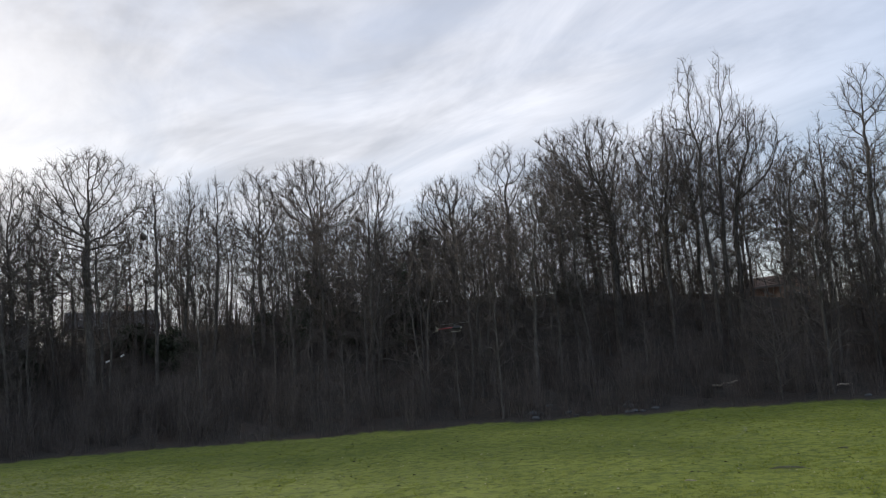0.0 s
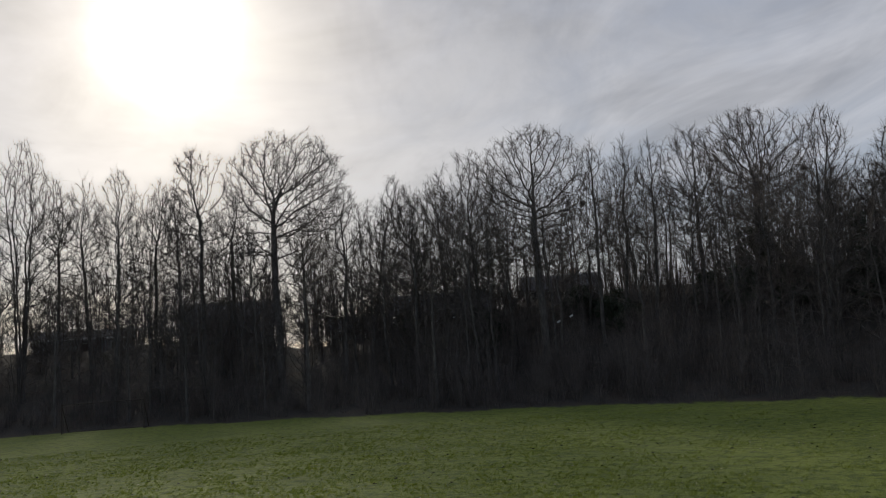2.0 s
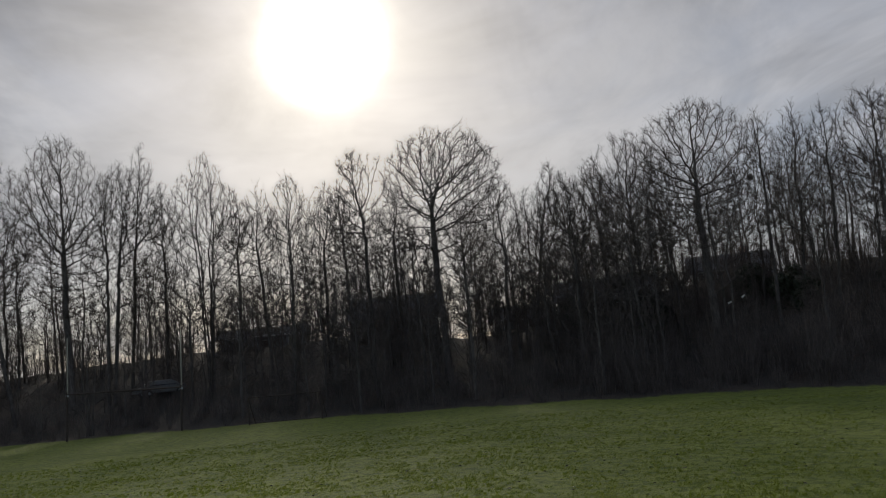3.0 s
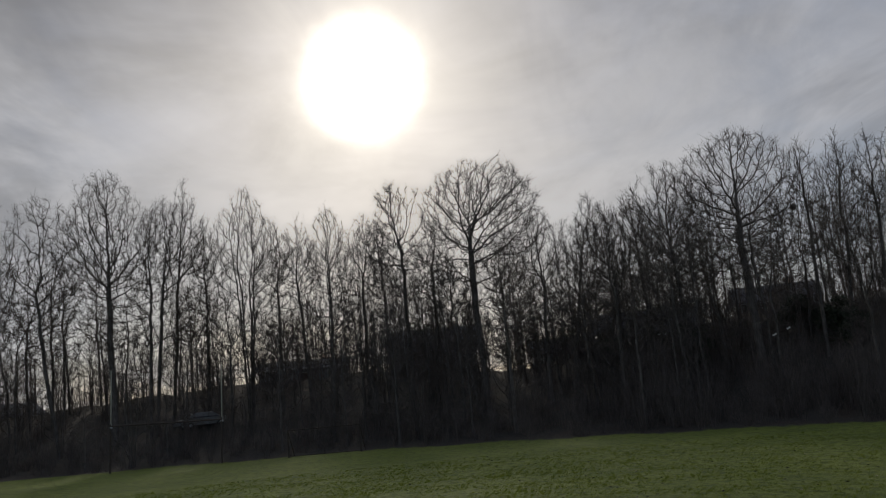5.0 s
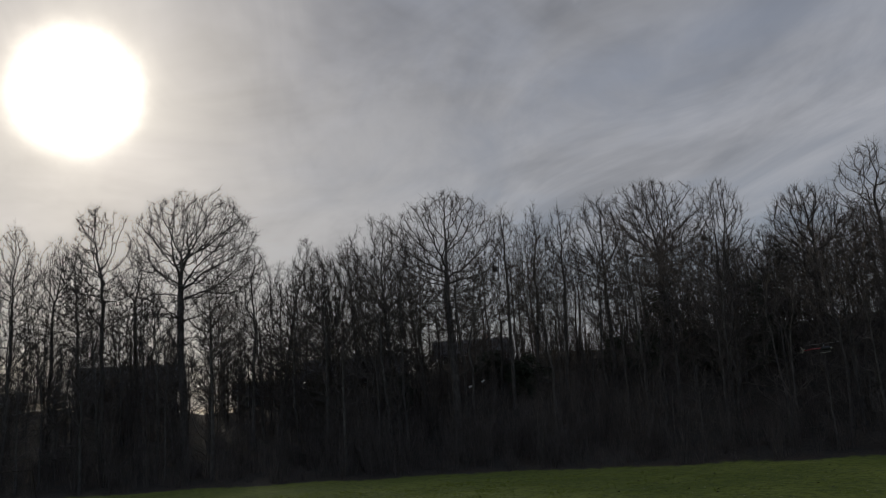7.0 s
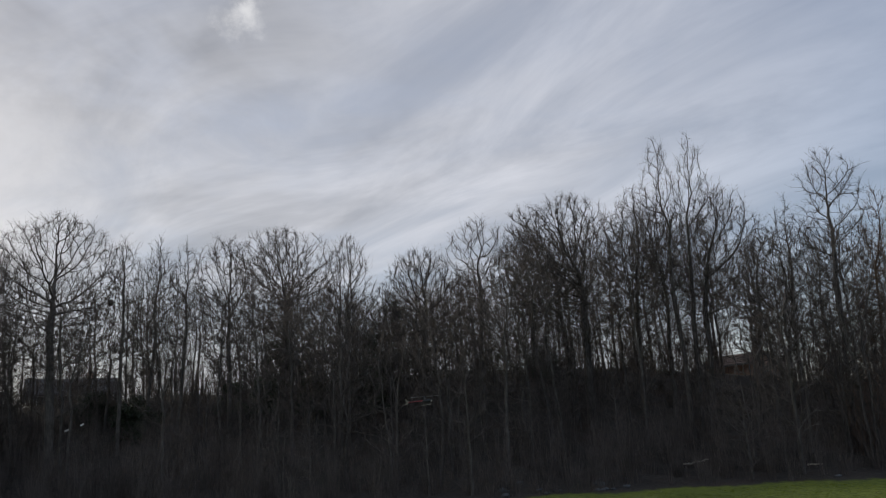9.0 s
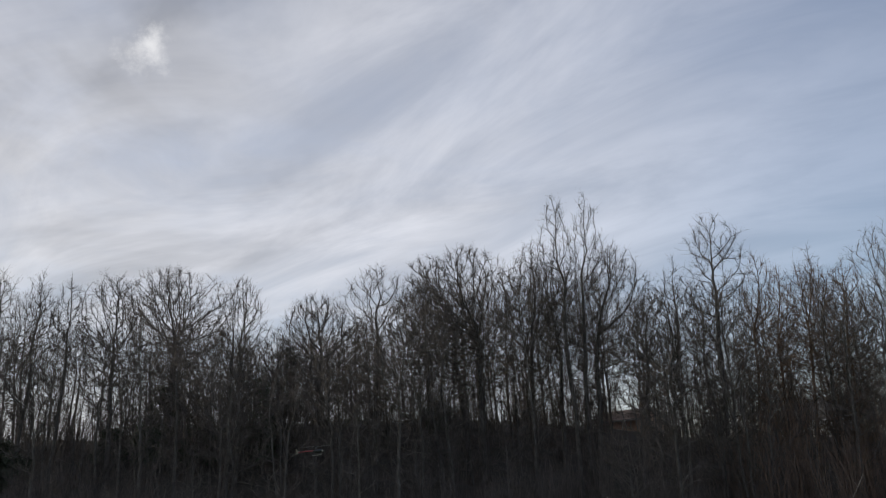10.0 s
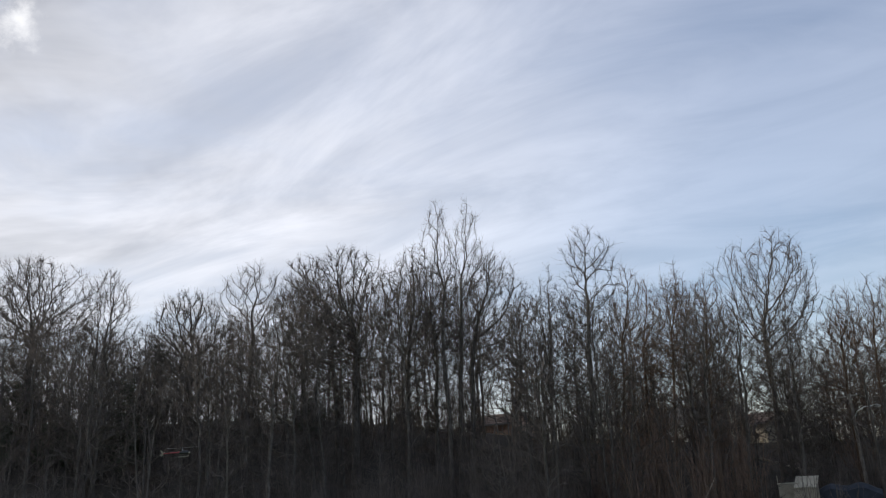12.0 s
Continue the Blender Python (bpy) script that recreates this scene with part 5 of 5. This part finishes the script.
# ---- model helicopter, hovering ----
def model_helicopter(az, d, el):
    root = new("model_helicopter")
    body = bmesh.new()
    bmesh.ops.create_uvsphere(body, u_segments=20, v_segments=12, radius=1.0)
    for v in body.verts:
        x, y, z = v.co
        v.co = (x * 0.26 + 0.08, y * 0.085, z * 0.10 * (1.0 if x > 0 else 1 + 0.25 * x) - 0.02)
    me = bpy.data.meshes.new("canopy")
    body.to_mesh(me)
    body.free()
    me.materials.append(BLACK_PLASTIC)
    me.shade_smooth()
    canopy = new("canopy", me)
    canopy.parent = root
    bm = bmesh.new()
    bmesh.ops.create_uvsphere(bm, u_segments=14, v_segments=8, radius=1.0)
    for v in bm.verts:
        v.co = (v.co.x * 0.09 + 0.27, v.co.y * 0.06, v.co.z * 0.05 - 0.03)
    part("nose", bm, FADED_WHITE, canopy, "white nose trim")
    boom = mesh_object("tail_boom", *tubes(np.array([[[-0.1, 0, 0.0], [-0.5, 0, 0.005], [-0.9, 0, -0.02]]]), np.array([[0.035, 0.026, 0.016]]), 10), RED_SHELL, root)
    tagged(boom, "red tail boom")
    bm = bmesh.new()
    v = [bm.verts.new(p) for p in ((-0.84, 0, -0.02), (-0.96, 0, 0.15), (-1.0, 0, 0.15), (-0.93, 0, -0.04), (-0.97, 0, -0.13), (-0.93, 0, -0.13))]
    bm.faces.new(v)
    bmesh.ops.solidify(bm, geom=bm.faces[:], thickness=0.006)
    part("tail_fin", bm, FADED_WHITE, root)
    hub = mesh_object("tail_rotor", *rod((-0.92, -0.03, -0.02), (-0.92, -0.05, -0.02), 0.02), BLACK_PLASTIC, root)
    for a in (0.6, 0.6 + math.pi):
        w = Vector((math.cos(a), 0, math.sin(a)))
        mesh_object("blade", *tubes(np.array([[[-0.92, -0.045, -0.02], [-0.92 + w.x * 0.13, -0.045, -0.02 + w.z * 0.13]]]), np.array([[0.012, 0.014]]), 4), FADED_WHITE, hub)
    mesh_object("mast", *rod((0, 0, 0.05), (0, 0, 0.235), 0.009), STEEL, root)
    rotor = mesh_object("rotor_head", *rod((-0.06, 0, 0.2), (0.06, 0, 0.2), 0.018), BLACK_PLASTIC, root)
    for sx in (-1, 1):
        bm = bmesh.new()
        cuts = 8
        rows = []
        for i in range(cuts + 1):
            x = sx * (0.07 + 0.63 * i / cuts)
            z = 0.2 + 0.012 * (i / cuts) ** 2
            rows.append([bm.verts.new(p) for p in ((x, -0.03, z), (x, 0.0, z + 0.008), (x, 0.035, z), (x, 0.0, z - 0.004))])
        for a, b in zip(rows, rows[1:]):
            for i in range(4):
                bm.faces.new((a[i], a[(i + 1) % 4], b[(i + 1) % 4], b[i]))
        bm.faces.new(rows[0]), bm.faces.new(rows[-1])
        bmesh.ops.recalc_face_normals(bm, faces=bm.faces[:])
        part("rotor_blade", bm, ROTOR_GREY, rotor, "grey rotor blade")
    for sy in (-1, 1):
        skid = mesh_object("skid", *tubes(np.array([[[-0.2, sy * 0.12, -0.21], [0.2, sy * 0.12, -0.21], [0.28, sy * 0.12, -0.17]]]), np.array([[0.009, 0.009, 0.008]]), 6), FADED_WHITE, root)
        for x in (-0.1, 0.14):
            mesh_object("strut", *rod((x, sy * 0.12, -0.21), (x, sy * 0.03, -0.1), 0.007), BLACK_PLASTIC, skid)
    x, y = d * math.sin(radians(az)), d * math.cos(radians(az))
    root.location = (x, y, EYE + d * math.tan(radians(el)))
    root.rotation_euler = (0, radians(-2.0), radians(8))
    return tagged(root, "small model helicopter with red tail hovering above the field", "helicopter")


model_helicopter(0.3, 42.0, 2.58)


# ---- grass tufts on the field ----
def grass_tufts(count):
    rng = np.random.default_rng(21)
    az = np.radians(rng.uniform(-74, 50, count))
    d = 12.0 + 31.0 * rng.uniform(0, 1, count) ** 1.5
    keep = d < np.interp(np.degrees(az), EDGE_AZ, EDGE_D) - 0.2
    az, d = az[keep], d[keep]
    x, y = d * np.sin(az), d * np.cos(az)
    clump = np.sin(x * 1.3 + 2 * np.sin(y * 0.7)) * np.sin(y * 1.1 + 1.7 * np.sin(x * 0.6))
    keep = clump + rng.normal(0, 0.5, len(x)) > -0.2
    x, y = np.repeat(x[keep], 4), np.repeat(y[keep], 4)
    x, y = x + rng.normal(0, 0.035, len(x)), y + rng.normal(0, 0.035, len(x))
    z = height(x, y) - 0.005
    way = unit(np.stack([rng.normal(0, 0.55, len(x)), rng.normal(0, 0.55, len(x)), np.ones(len(x))], 1))
    ln = rng.uniform(0.03, 0.085, len(x))
    e1, _ = frames_of(way)
    p = np.stack([x, y, z], 1)
    wd = 0.011 + 0.012 * rng.uniform(0, 1, (len(x), 1))
    verts = np.stack([p - e1 * wd, p + e1 * wd, p + way * ln[:, None]], 1).reshape(-1, 3)
    ob = mesh_object("grass", verts, np.arange(len(verts)).reshape(-1, 3), GRASS, None, False)
    return tagged(ob, "short green turf with uneven tufts", "grass", kind="stuff")


grass_tufts(75000)


def fallen_leaves(count, mat, label, seed, lo, hi):
    """Single curled leaves lying on the turf."""
    rng = np.random.default_rng(seed)
    az = np.radians(rng.uniform(-74, 50, count))
    d = 9.0 + 33.0 * rng.uniform(0, 1, count) ** 1.2
    x, y = d * np.sin(az), d * np.cos(az)
    turn, size = rng.uniform(0, 6.283, count), rng.uniform(lo, hi, count)
    lift = 0.05 + 0.02 * rng.uniform(0, 1, count)
    along, across = np.stack([np.cos(turn), np.sin(turn)], 1), np.stack([-np.sin(turn), np.cos(turn)], 1)
    z = height(x, y) + lift
    corner = []
    for a, b, up_ in ((-1.0, 0.0, 0.15), (0.0, -0.55, 0.5), (1.0, 0.0, 0.3), (0.1, 0.55, 0.6)):
        q = along * (a * size)[:, None] + across * (b * size)[:, None]
        corner.append(np.stack([x + q[:, 0], y + q[:, 1], z + up_ * size * rng.uniform(0.5, 1.4, count)], 1))
    verts = np.stack(corner, 1).reshape(-1, 3)
    k = np.arange(count)[:, None] * 4
    faces = np.vstack([k + np.array([[0, 1, 2]]), k + np.array([[0, 2, 3]])])
    return tagged(mesh_object("fallen_leaves", verts, faces, mat, None, False), label, "leaves", kind="stuff")


PALE_LEAF = leaf("pale_leaves", (0.34, 0.30, 0.20), (0.55, 0.50, 0.38), 0.2)
DARK_LEAF = leaf("wet_leaves", (0.020, 0.022, 0.012), (0.055, 0.045, 0.025), 0.1)
fallen_leaves(900, PALE_LEAF, "pale dry leaves scattered over the turf", 61, 0.020, 0.045)
fallen_leaves(1500, DARK_LEAF, "dark wet leaves and divots scattered over the turf", 62, 0.025, 0.07)


# ---- bare soil and a stick on the turf ----
def soil_patch(az, d, length, width, seed):
    rng = np.random.default_rng(seed)
    c = at(az, d)
    n_ = 26
    rings = []
    for k in (1.0, 0.6):
        ring = []
        for i in range(n_):
            a = 6.28318 * i / n_
            wob = k * (1 + 0.25 * math.sin(3 * a + seed) + 0.15 * math.sin(7 * a + 2 * seed) + rng.normal(0, 0.06))
            x = c.x + (length * math.cos(a) * math.cos(radians(-az)) - width * math.sin(a) * math.sin(radians(-az))) * wob
            y = c.y + (length * math.cos(a) * math.sin(radians(-az)) + width * math.sin(a) * math.cos(radians(-az))) * wob
            ring.append((x, y, float(height(x, y)) + (0.006 if k == 1.0 else 0.03)))
        rings.append(ring)
    verts = rings[0] + rings[1] + [(c.x, c.y, c.z + 0.022)]
    faces = [[i, (i + 1) % n_, n_ + (i + 1) % n_, n_ + i] for i in range(n_)] + [[n_ + i, n_ + (i + 1) % n_, 2 * n_] for i in range(n_)]
    return tagged(mesh_object("soil_patch", verts, faces, SOIL), "bare patch of dark damp soil worn in the turf", "soil")


SOIL = plain("damp_soil", (0.020, 0.024, 0.010), (0.050, 0.056, 0.022), 4.0, 0.95, 0.0, 0.8)
soil_patch(20.9, 23.2, 0.40, 0.20, 3)
soil_patch(24.3, 26.9, 0.14, 0.14, 5)


def stick(az, d, length, seed):
    rng = np.random.default_rng(seed)
    pts = np.array([[[-length / 2, 0, 0.055], [-length / 6, 0.02, 0.07], [length / 6, -0.015, 0.065], [length / 2, 0.02, 0.05]]])
    ob = mesh_object("stick", *tubes(pts, np.array([[0.012, 0.016, 0.015, 0.008]]), 7), PALE_WOOD)
    ob.location = at(az, d)
    ob.rotation_euler = (0, 0, radians(-az - 12))
    return tagged(ob, "short bleached stick lying on the turf", "stick")


stick(14.95, 20.9, 0.27, 8)
